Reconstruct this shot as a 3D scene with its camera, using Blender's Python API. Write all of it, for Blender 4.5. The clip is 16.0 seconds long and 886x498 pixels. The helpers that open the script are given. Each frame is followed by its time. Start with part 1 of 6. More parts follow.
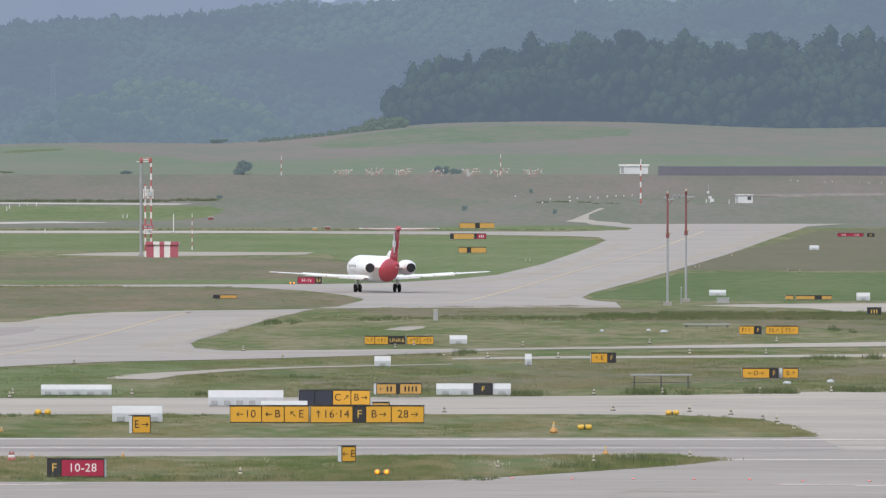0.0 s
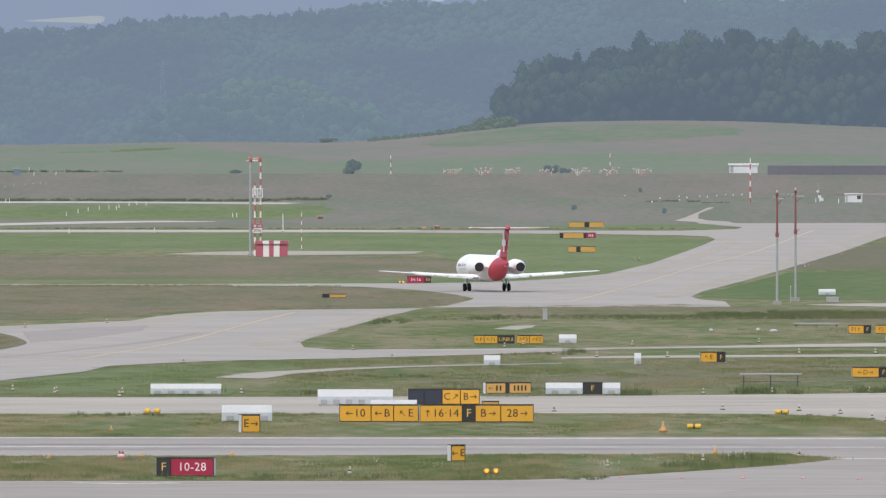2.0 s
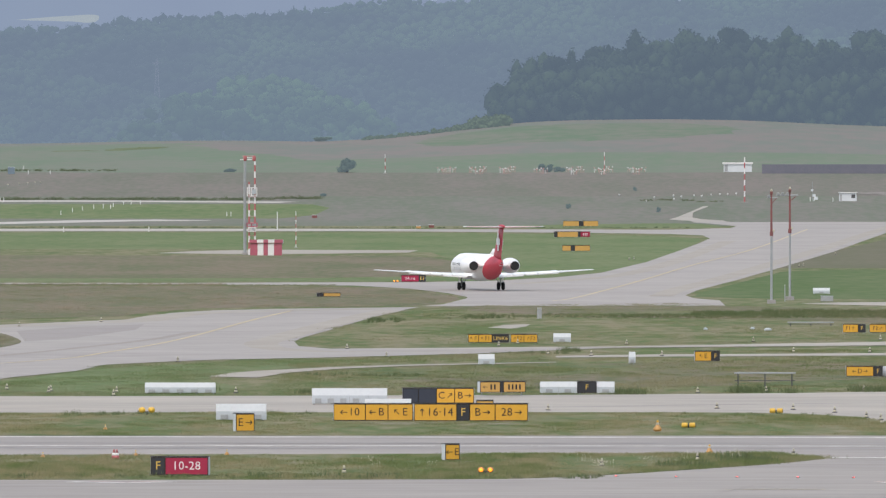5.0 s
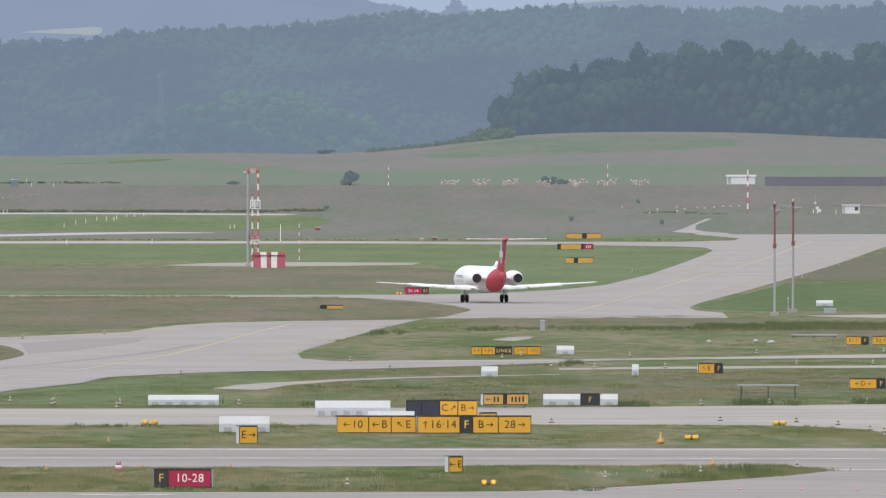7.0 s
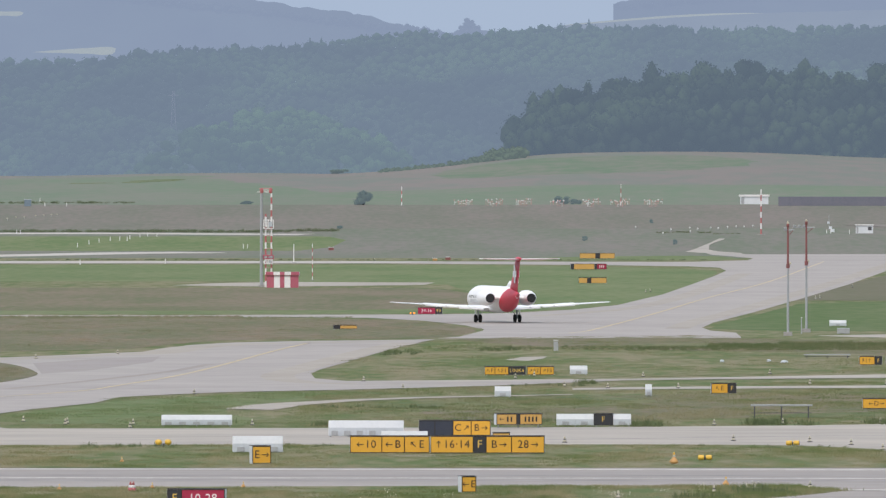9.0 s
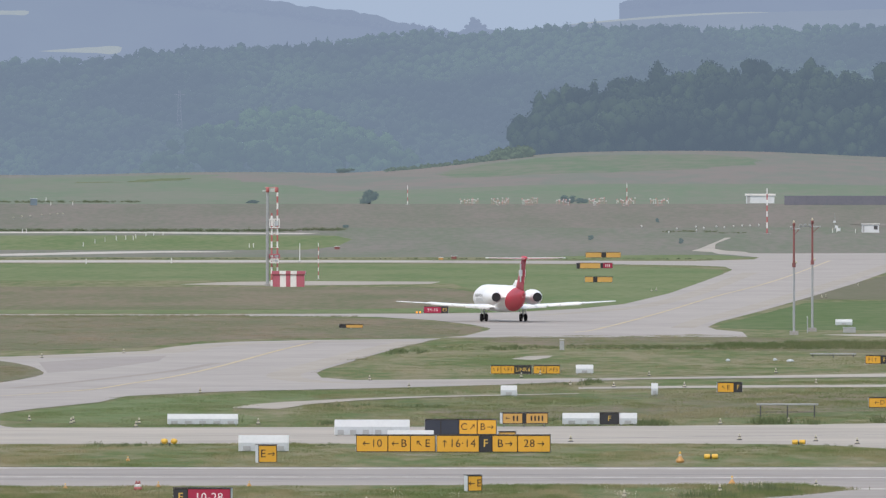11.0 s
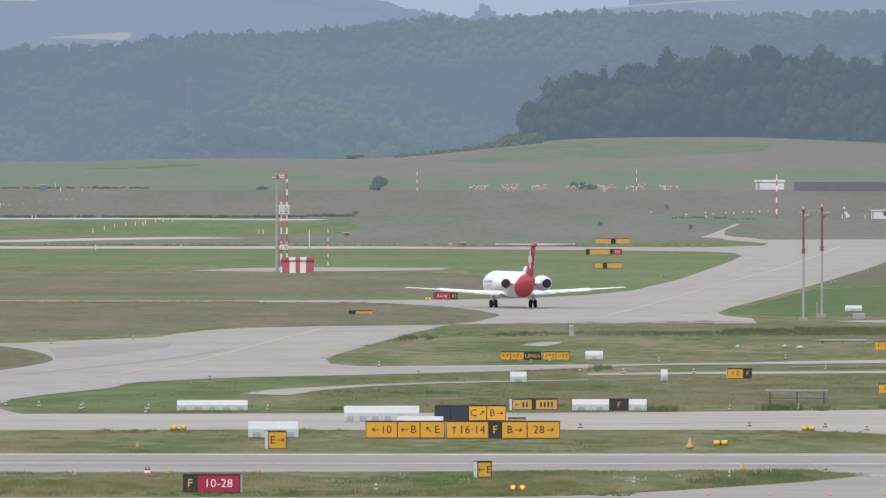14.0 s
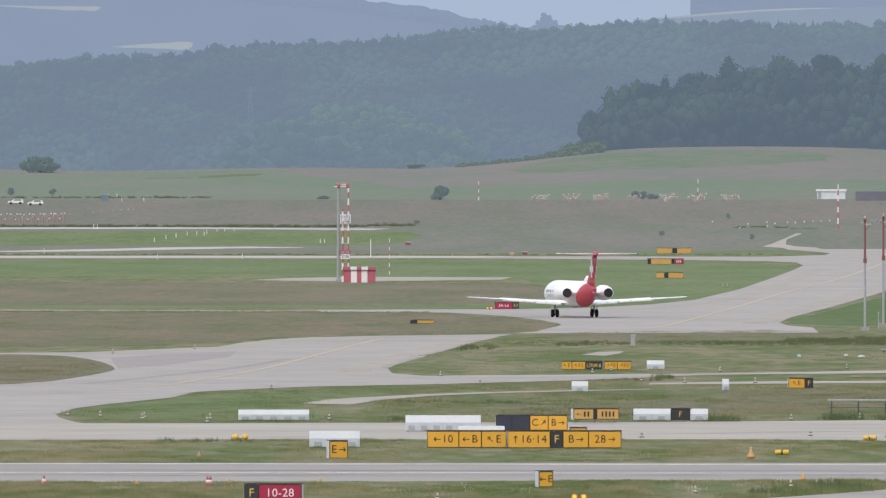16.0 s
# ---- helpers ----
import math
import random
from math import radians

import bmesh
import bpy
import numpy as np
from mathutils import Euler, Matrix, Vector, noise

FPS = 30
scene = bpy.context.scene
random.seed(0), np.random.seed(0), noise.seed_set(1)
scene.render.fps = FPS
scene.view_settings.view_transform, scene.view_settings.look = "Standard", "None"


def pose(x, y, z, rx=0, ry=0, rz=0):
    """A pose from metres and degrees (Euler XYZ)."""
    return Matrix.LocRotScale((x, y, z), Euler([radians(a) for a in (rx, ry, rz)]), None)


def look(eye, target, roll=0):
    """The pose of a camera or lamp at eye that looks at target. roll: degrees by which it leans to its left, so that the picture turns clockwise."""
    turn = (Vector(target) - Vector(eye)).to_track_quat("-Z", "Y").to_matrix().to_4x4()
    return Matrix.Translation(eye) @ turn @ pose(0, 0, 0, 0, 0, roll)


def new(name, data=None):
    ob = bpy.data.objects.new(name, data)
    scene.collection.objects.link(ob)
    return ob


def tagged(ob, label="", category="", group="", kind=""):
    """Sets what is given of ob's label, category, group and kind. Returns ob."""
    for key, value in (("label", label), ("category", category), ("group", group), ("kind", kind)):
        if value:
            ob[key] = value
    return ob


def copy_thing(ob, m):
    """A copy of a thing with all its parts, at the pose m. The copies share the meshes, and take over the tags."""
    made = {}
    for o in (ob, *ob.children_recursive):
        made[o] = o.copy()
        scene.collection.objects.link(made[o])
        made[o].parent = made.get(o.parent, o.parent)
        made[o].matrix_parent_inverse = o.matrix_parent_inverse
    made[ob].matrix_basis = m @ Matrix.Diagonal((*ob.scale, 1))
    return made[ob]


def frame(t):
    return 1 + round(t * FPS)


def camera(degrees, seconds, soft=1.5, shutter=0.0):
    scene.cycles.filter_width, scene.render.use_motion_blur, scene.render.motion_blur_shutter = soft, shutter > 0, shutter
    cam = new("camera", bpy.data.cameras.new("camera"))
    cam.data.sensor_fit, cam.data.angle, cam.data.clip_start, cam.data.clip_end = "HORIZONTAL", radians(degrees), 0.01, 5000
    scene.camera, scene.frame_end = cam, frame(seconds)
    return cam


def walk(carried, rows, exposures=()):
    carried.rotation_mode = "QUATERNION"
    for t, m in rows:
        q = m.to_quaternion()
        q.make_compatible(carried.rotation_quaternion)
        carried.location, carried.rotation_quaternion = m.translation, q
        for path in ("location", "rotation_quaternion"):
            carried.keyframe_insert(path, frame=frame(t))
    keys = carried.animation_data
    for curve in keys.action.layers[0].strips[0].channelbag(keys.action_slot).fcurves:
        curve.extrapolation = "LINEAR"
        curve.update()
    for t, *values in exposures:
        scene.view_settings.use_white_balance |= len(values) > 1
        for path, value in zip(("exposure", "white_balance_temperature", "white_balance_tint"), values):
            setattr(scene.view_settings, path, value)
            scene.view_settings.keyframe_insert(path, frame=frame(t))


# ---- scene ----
# ---- the camera: on a terrace 19 m up, turning where it stands ----
LENS = 2 * math.degrees(math.atan(784 / 24000))
cam = camera(LENS, 16.0, soft=1.3)
walk(cam, [
    (0.0, pose(0, 0, 19.0, 89.5464, 0, 0.0000)),
    (0.1, pose(0, 0, 19.0, 89.5404, 0, 0.0119)),
    (0.2, pose(0, 0, 19.0, 89.5333, 0, 0.0477)),
    (0.3, pose(0, 0, 19.0, 89.5297, 0, 0.0931)),
    (0.4, pose(0, 0, 19.0, 89.5225, 0, 0.1504)),
    (0.5, pose(0, 0, 19.0, 89.5097, 0, 0.2208)),
    (0.6, pose(0, 0, 19.0, 89.5058, 0, 0.2865)),
    (0.7, pose(0, 0, 19.0, 89.5022, 0, 0.3414)),
    (0.8, pose(0, 0, 19.0, 89.5034, 0, 0.3772)),
    (0.9, pose(0, 0, 19.0, 89.5130, 0, 0.3880)),
    (1.0, pose(0, 0, 19.0, 89.5280, 0, 0.3891)),
    (1.5, pose(0, 0, 19.0, 89.5319, 0, 0.4385)),
    (2.0, pose(0, 0, 19.0, 89.5428, 0, 0.4624)),
    (2.5, pose(0, 0, 19.0, 89.5390, 0, 0.3875)),
    (3.0, pose(0, 0, 19.0, 89.5390, 0, 0.3655)),
    (3.5, pose(0, 0, 19.0, 89.5209, 0, 0.4254)),
    (4.0, pose(0, 0, 19.0, 89.5171, 0, 0.4424)),
    (4.2, pose(0, 0, 19.0, 89.5220, 0, 0.4440)),
    (6.3, pose(0, 0, 19.0, 89.5515, 0, 0.4272)),
    (6.5, pose(0, 0, 19.0, 89.5574, 0, 0.4295)),
    (7.0, pose(0, 0, 19.0, 89.5903, 0, 0.4521)),
    (7.5, pose(0, 0, 19.0, 89.6197, 0, 0.4860)),
    (8.0, pose(0, 0, 19.0, 89.6414, 0, 0.4860)),
    (8.5, pose(0, 0, 19.0, 89.6598, 0, 0.4934)),
    (9.0, pose(0, 0, 19.0, 89.6744, 0, 0.5082)),
    (11.5, pose(0, 0, 19.0, 89.6670, 0, 0.5410)),
    (12.0, pose(0, 0, 19.0, 89.6598, 0, 0.5519)),
    (12.5, pose(0, 0, 19.0, 89.6560, 0, 0.5593)),
    (13.0, pose(0, 0, 19.0, 89.6343, 0, 0.5629)),
    (13.5, pose(0, 0, 19.0, 89.6197, 0, 0.5703)),
    (14.0, pose(0, 0, 19.0, 89.6123, 0, 0.5739)),
    (14.5, pose(0, 0, 19.0, 89.6414, 0, 0.5811)),
    (14.6, pose(0, 0, 19.0, 89.6450, 0, 0.5840)),
    (14.7, pose(0, 0, 19.0, 89.6610, 0, 0.6155)),
    (14.8, pose(0, 0, 19.0, 89.6715, 0, 0.6620)),
    (14.9, pose(0, 0, 19.0, 89.6770, 0, 0.6990)),
    (15.0, pose(0, 0, 19.0, 89.6818, 0, 0.7257)),
    (15.5, pose(0, 0, 19.0, 89.6708, 0, 0.7913)),
    (16.0, pose(0, 0, 19.0, 89.6524, 0, 0.8334)),
], exposures=[(0, 0.04, 6500, 13), (16, 0.04, 6500, 13)])

# ---- daylight under a bright, thin overcast ----
SUN_ELEVATION, SUN_TURN = 48, 205
world = bpy.data.worlds.new("overcast_sky")
scene.world = world
world.use_nodes = True
wn, wl = world.node_tree.nodes, world.node_tree.links
sky = wn.new("ShaderNodeTexSky")
sky.sky_type = "NISHITA"
sky.sun_disc = False
sky.sun_elevation = radians(SUN_ELEVATION)
sky.sun_rotation = radians(SUN_TURN)
sky.dust_density = 4.0
sky.air_density = 1.0
wn["Background"].inputs["Strength"].default_value = 0.06
wl.new(sky.outputs["Color"], wn["Background"].inputs["Color"])
# the even white of the cloud sheet lies over the clear sky
cloud = wn.new("ShaderNodeBackground")
cloud.inputs["Color"].default_value = (0.535, 0.62, 0.715, 1)
cloud.inputs["Strength"].default_value = 0.92
both = wn.new("ShaderNodeAddShader")
wl.new(wn["Background"].outputs[0], both.inputs[0])
wl.new(cloud.outputs[0], both.inputs[1])
wl.new(both.outputs[0], wn["World Output"].inputs["Surface"])
sun = new("sun", bpy.data.lights.new("sun", "SUN"))
sun.data.energy = 1.52
sun.data.angle = radians(14)
sun.data.color = (1.0, 0.915, 0.81)
# the sun stands behind the camera, to the south and a little west
az = radians(SUN_TURN)
sun_way = Vector((math.sin(az) * math.cos(radians(SUN_ELEVATION)), math.cos(az) * math.cos(radians(SUN_ELEVATION)), math.sin(radians(SUN_ELEVATION))))
sun.matrix_world = look(sun_way * 300 + Vector((0, 1500, 0)), (0, 1500, 0))


# ---- materials ----
def material(name, colour, rough=0.6, metal=0.0, other=None, scale=1.0, fine=None, amount=0.25, bump=0.0, coat=0.0, stretch=None, per_piece=0.0, island=0.0):
    """A surface that varies between colour and other at a coarse and a fine scale (sizes per metre)."""
    m = bpy.data.materials.new(name)
    m.use_nodes = True
    n, l = m.node_tree.nodes, m.node_tree.links
    b = n["Principled BSDF"]
    b.inputs["Roughness"].default_value = rough
    b.inputs["Metallic"].default_value = metal
    b.inputs["Coat Weight"].default_value = coat
    b.inputs["Specular IOR Level"].default_value = 0.05 if rough >= 0.9 else 0.22 if rough >= 0.85 else 0.5
    other = other or tuple(c * 0.8 for c in colour)
    geo = n.new("ShaderNodeNewGeometry")
    mp = n.new("ShaderNodeMapping")
    l.new(geo.outputs["Position"], mp.inputs["Vector"])
    if stretch:
        mp.inputs["Scale"].default_value = stretch
    big, small = n.new("ShaderNodeTexNoise"), n.new("ShaderNodeTexNoise")
    big.inputs["Scale"].default_value = scale
    big.inputs["Detail"].default_value = 4
    small.inputs["Scale"].default_value = fine or scale * 7
    small.inputs["Detail"].default_value = 3
    for t in (big, small):
        l.new(mp.outputs["Vector"], t.inputs["Vector"])
    add = n.new("ShaderNodeMath")
    add.operation = "ADD"
    l.new(big.outputs["Fac"], add.inputs[0])
    l.new(small.outputs["Fac"], add.inputs[1])
    last = add.outputs[0]
    if per_piece or island:
        more = n.new("ShaderNodeMath")
        more.operation = "MULTIPLY_ADD"
        more.inputs[1].default_value = per_piece or island
        if per_piece:
            info = n.new("ShaderNodeObjectInfo")
            l.new(info.outputs["Random"], more.inputs[0])
        else:
            l.new(geo.outputs["Random Per Island"], more.inputs[0])
        l.new(last, more.inputs[2])
        last = more.outputs[0]
    ramp = n.new("ShaderNodeMapRange")
    mid = 1.0 + (per_piece or island) / 2
    ramp.inputs["From Min"].default_value, ramp.inputs["From Max"].default_value = mid - amount, mid + amount
    l.new(last, ramp.inputs["Value"])
    mix = n.new("ShaderNodeMix")
    mix.data_type = "RGBA"
    mix.inputs["A"].default_value = (*colour, 1)
    mix.inputs["B"].default_value = (*other, 1)
    l.new(ramp.outputs["Result"], mix.inputs["Factor"])
    l.new(mix.outputs["Result"], b.inputs["Base Color"])
    if bump:
        bp = n.new("ShaderNodeBump")
        bp.inputs["Strength"].default_value = bump
        bp.inputs["Distance"].default_value = 0.05
        l.new(add.outputs[0], bp.inputs["Height"])
        l.new(bp.outputs["Normal"], b.inputs["Normal"])
    return m


def glowing(name, colour, strength):
    m = material(name, colour, 0.3)
    b = m.node_tree.nodes["Principled BSDF"]
    b.inputs["Emission Color"].default_value = (*colour, 1)
    b.inputs["Emission Strength"].default_value = strength
    return m


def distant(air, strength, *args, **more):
    """A backdrop surface kilometres off, with the air's blue haze put into its emission."""
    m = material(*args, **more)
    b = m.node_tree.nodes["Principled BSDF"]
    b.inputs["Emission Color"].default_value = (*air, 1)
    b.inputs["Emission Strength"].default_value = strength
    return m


# long streaks across the line of sight, as wind and mowing leave them
STREAK = (1.0, 0.16, 1.0)
FAR_STREAK = (1.0, 0.12, 1.0)
GRASS = material("mown_grass", (0.116, 0.154, 0.062), 0.9, other=(0.234, 0.214, 0.134), scale=0.09, fine=0.5, amount=0.16, bump=0.3, stretch=STREAK)
LUSH = material("lush_grass", (0.124, 0.178, 0.075), 0.9, other=(0.188, 0.214, 0.114), scale=0.06, fine=0.5, amount=0.24, bump=0.3, stretch=STREAK)
# far meadow, pasture and field colours hold some blue-grey distance haze
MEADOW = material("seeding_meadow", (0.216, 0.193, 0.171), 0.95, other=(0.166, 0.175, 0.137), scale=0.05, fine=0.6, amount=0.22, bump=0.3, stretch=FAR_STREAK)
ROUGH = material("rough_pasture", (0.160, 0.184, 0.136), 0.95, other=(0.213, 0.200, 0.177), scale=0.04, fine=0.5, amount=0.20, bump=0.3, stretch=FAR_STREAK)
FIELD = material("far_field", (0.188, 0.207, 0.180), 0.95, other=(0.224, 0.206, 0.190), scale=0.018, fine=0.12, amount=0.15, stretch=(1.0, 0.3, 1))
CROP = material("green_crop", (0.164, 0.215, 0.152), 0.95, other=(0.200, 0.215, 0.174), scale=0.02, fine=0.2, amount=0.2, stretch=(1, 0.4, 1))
BLADE = material("grass_blades", (0.146, 0.182, 0.070), 0.85, other=(0.288, 0.256, 0.150), scale=0.10, fine=0.45, amount=0.17, island=0.10, stretch=(1.0, 0.22, 1.0))
SHORT_BLADE = material("short_green_blades", (0.152, 0.204, 0.088), 0.85, other=(0.214, 0.232, 0.130), scale=0.1, fine=0.5, amount=0.17, island=0.06, stretch=(1.0, 0.22, 1.0))
STRAW = material("meadow_blades", (0.300, 0.255, 0.190), 0.9, other=(0.200, 0.208, 0.122), scale=0.07, fine=0.4, amount=0.17, island=0.08, stretch=(1.0, 0.2, 1.0))
WEED = material("tall_dark_grass", (0.098, 0.134, 0.062), 0.85, other=(0.15, 0.175, 0.085), scale=0.3, amount=0.3, island=0.15)
SWARD = material("matted_grass", (0.158, 0.190, 0.082), 0.88, other=(0.255, 0.238, 0.142), scale=0.06, fine=0.3, amount=0.16, island=0.02, stretch=(1.0, 0.22, 1.0))
# lighter copy of the dark grass, with distance haze in its colour
HAZED_WEED = material("hazed_far_growth", (0.125, 0.160, 0.095), 0.9, other=(0.165, 0.185, 0.120), scale=0.1, amount=0.3, island=0.4)
DRY = material("dry_meadow", (0.216, 0.181, 0.133), 0.95, other=(0.142, 0.155, 0.089), scale=0.075, fine=0.7, amount=0.18, bump=0.3, stretch=STREAK)
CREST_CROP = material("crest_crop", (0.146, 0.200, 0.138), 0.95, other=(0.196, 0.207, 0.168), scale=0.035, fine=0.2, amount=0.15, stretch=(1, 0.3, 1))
LAMP_CREAM = material("cream_lamp_body", (0.58, 0.54, 0.42), 0.5, other=(0.48, 0.44, 0.34), scale=4)
PANEL_GREY = material("grey_white_panel", (0.50, 0.54, 0.57), 0.5, other=(0.43, 0.47, 0.50), scale=0.9, fine=5, amount=0.4)
CONCRETE = material("taxiway_concrete", (0.455, 0.415, 0.357), 0.85, other=(0.358, 0.327, 0.288), scale=0.09, fine=0.5, amount=0.22, bump=0.1, stretch=(0.22, 0.55, 1.0))
APRON = material("apron_concrete", (0.376, 0.343, 0.310), 0.85, other=(0.302, 0.277, 0.254), scale=0.09, fine=0.5, amount=0.22, bump=0.1, stretch=(0.22, 0.6, 1.0))
OLD_ASPHALT = material("older_grey_asphalt", (0.362, 0.336, 0.314), 0.9, other=(0.318, 0.294, 0.276), scale=0.1, fine=0.6, amount=0.25, bump=0.1)
ASPHALT = material("runway_asphalt", (0.372, 0.340, 0.310), 0.85, other=(0.305, 0.280, 0.258), scale=0.04, fine=0.6, amount=0.3, bump=0.1, stretch=(0.3, 0.6, 1))
SHOULDER = material("shoulder_asphalt", (0.425, 0.390, 0.340), 0.9, other=(0.362, 0.331, 0.290), scale=0.05, fine=0.6, amount=0.25, bump=0.1)
TAXIWAY = material("grey_taxiway_surface", (0.408, 0.376, 0.345), 0.85, other=(0.338, 0.311, 0.287), scale=0.07, fine=0.5, amount=0.24, bump=0.1, stretch=(0.35, 0.45, 1.0))
JOINT = material("dark_sealed_joint", (0.315, 0.290, 0.266), 0.9, other=(0.37, 0.34, 0.31), scale=0.3, fine=2.0, amount=0.3)
RUBBER = material("rubber_marks", (0.225, 0.21, 0.205), 0.8, other=(0.33, 0.305, 0.285), scale=0.05, fine=0.5, amount=0.16, stretch=(0.5, 0.6, 1))
LINE_WHITE = material("white_marking", (0.66, 0.63, 0.58), 0.7, other=(0.44, 0.41, 0.37), scale=0.25, fine=1.2, amount=0.18, stretch=(1.0, 0.3, 1.0))
LINE_YELLOW = material("yellow_marking", (0.57, 0.45, 0.24), 0.7, other=(0.45, 0.39, 0.27), scale=0.12, fine=1.5, amount=0.25)
SIGN_YELLOW = material("yellow_sign_face", (0.70, 0.375, 0.035), 0.45, other=(0.62, 0.33, 0.03), scale=0.8, amount=0.5)
# duller yellow: weathering on the near sign, painted distance haze on far ones
SIGN_FADED = material("weathered_hazed_sign_face", (0.60, 0.345, 0.085), 0.55, other=(0.50, 0.30, 0.085), scale=0.8, amount=0.5)
SIGN_BLACK = material("black_sign_face", (0.022, 0.024, 0.03), 0.5, other=(0.03, 0.03, 0.035), scale=1)
SIGN_NAVY = material("dark_blue_sign_face", (0.022, 0.03, 0.05), 0.5, other=(0.03, 0.035, 0.05), scale=1)
SIGN_RED = material("red_sign_face", (0.36, 0.013, 0.055), 0.45, other=(0.31, 0.013, 0.05), scale=1)
LETTER_BLACK = material("black_lettering", (0.03, 0.025, 0.02), 0.6)
LETTER_WHITE = material("white_lettering", (0.8, 0.78, 0.78), 0.5)
LETTER_YELLOW = material("yellow_lettering", (0.75, 0.5, 0.1), 0.5)
WHITE_METAL = material("white_painted_metal", (0.66, 0.69, 0.71), 0.45, other=(0.57, 0.60, 0.63), scale=0.7, fine=5, amount=0.4)
GREY_METAL = material("galvanised_steel", (0.40, 0.42, 0.43), 0.5, 0.3, other=(0.32, 0.33, 0.34), scale=1.5, amount=0.4)
DARK_METAL = material("dark_steel", (0.10, 0.10, 0.105), 0.55, 0.3, other=(0.07, 0.07, 0.075), scale=2)
RED_PAINT = material("red_paint", (0.45, 0.125, 0.125), 0.5, other=(0.38, 0.12, 0.12), scale=0.8)
RUST_RED = material("faded_red_paint", (0.23, 0.075, 0.07), 0.6, other=(0.19, 0.075, 0.07), scale=0.8)
# pinkish reds, with distance haze mixed into the paint colour
CABIN_RED = material("pinkish_red_paint", (0.43, 0.105, 0.145), 0.5, other=(0.38, 0.10, 0.14), scale=0.8)
PINK_PAINT = material("hazed_red_paint", (0.55, 0.30, 0.28), 0.6, other=(0.48, 0.27, 0.25), scale=0.8)
# concrete colour raised to imitate the brightness of far roads at grazing view
FAR_CONCRETE = material("brightened_concrete", (0.52, 0.49, 0.44), 0.85, other=(0.44, 0.41, 0.37), scale=0.12, fine=0.9, amount=0.3, bump=0.1)
WHITE_PAINT = material("white_paint", (0.78, 0.77, 0.76), 0.5, other=(0.68, 0.67, 0.66), scale=0.8)
AMBER = material("amber_housing", (0.80, 0.50, 0.07), 0.4, other=(0.70, 0.42, 0.06), scale=3)
ORANGE = material("faded_orange_housing", (0.55, 0.30, 0.09), 0.5, other=(0.48, 0.27, 0.1), scale=3)
RED_GLOW = glowing("red_stop_light", (1.0, 0.12, 0.10), 1.6)
AMBER_GLOW = glowing("amber_guard_lamp", (1.0, 0.30, 0.02), 1.8)
CONCRETE_BASE = material("concrete_base", (0.36, 0.35, 0.34), 0.9, other=(0.28, 0.27, 0.26), scale=1.5)
# bluish distance haze is added to these leaf colours as emission
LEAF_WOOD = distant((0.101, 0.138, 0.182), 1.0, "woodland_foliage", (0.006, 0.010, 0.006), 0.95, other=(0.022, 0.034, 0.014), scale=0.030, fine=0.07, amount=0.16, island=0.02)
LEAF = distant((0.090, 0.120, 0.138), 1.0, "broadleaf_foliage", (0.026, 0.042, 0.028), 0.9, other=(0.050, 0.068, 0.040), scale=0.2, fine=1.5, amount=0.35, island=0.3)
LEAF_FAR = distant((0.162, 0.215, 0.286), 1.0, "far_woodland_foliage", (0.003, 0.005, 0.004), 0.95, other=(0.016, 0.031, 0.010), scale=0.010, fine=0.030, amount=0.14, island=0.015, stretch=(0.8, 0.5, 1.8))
BARK = material("bark", (0.10, 0.08, 0.06), 0.95, other=(0.06, 0.05, 0.04), scale=2)


# ---- ways to build ----
def part(name, bm, mat, parent=None, label=""):
    """One mesh object out of a bmesh, under its thing."""
    me = bpy.data.meshes.new(name)
    bm.normal_update()
    bm.to_mesh(me)
    bm.free()
    me.materials.append(mat)
    ob = new(name, me)
    if parent is not None:
        ob.parent = parent
    return tagged(ob, label)


def thing(name, x, y, z=0.0, turn=0.0, label="", category="", group=""):
    ob = new(name)
    ob.empty_display_size = 0.3
    ob.matrix_world = pose(x, y, z, 0, 0, turn)
    return tagged(ob, label, category, group)


def add_box(bm, cx, cy, cz, sx, sy, sz, bevel=0.0):
    made = bmesh.ops.create_cube(bm, size=1.0, matrix=Matrix.Translation((cx, cy, cz)) @ Matrix.Diagonal((sx, sy, sz, 1)))
    if bevel:
        edges = list({e for v in made["verts"] for e in v.link_edges})
        bmesh.ops.bevel(bm, geom=edges, offset=bevel, segments=2, affect="EDGES", profile=0.6)
    return bm


def box(cx, cy, cz, sx, sy, sz, bevel=0.0):
    return add_box(bmesh.new(), cx, cy, cz, sx, sy, sz, bevel)


def add_rod(bm, a, b, r0, r1=None, sides=10):
    a, b = Vector(a), Vector(b)
    way = b - a
    m = Matrix.Translation((a + b) / 2) @ way.to_track_quat("Z", "Y").to_matrix().to_4x4()
    bmesh.ops.create_cone(bm, cap_ends=True, segments=sides, radius1=r0, radius2=r0 if r1 is None else r1, depth=way.length, matrix=m)
    return bm


def rod(a, b, r0, r1=None, sides=10):
    return add_rod(bmesh.new(), a, b, r0, r1, sides)


def lathe(profile, sides=16, m=None):
    """A turned solid: (radius, height) pairs round the z axis."""
    bm = bmesh.new()
    rings = []
    for r, h in profile:
        rings.append([bm.verts.new((r * math.cos(2 * math.pi * k / sides), r * math.sin(2 * math.pi * k / sides), h)) for k in range(sides)])
    for lo, hi in zip(rings, rings[1:]):
        for k in range(sides):
            bm.faces.new((lo[k], lo[(k + 1) % sides], hi[(k + 1) % sides], hi[k]))
    bm.faces.new(list(reversed(rings[0])))
    bm.faces.new(rings[-1])
    bmesh.ops.remove_doubles(bm, verts=bm.verts, dist=1e-5)
    for f in bm.faces:
        f.smooth = len(f.verts) == 4
    if m is not None:
        bm.transform(m)
    return bm


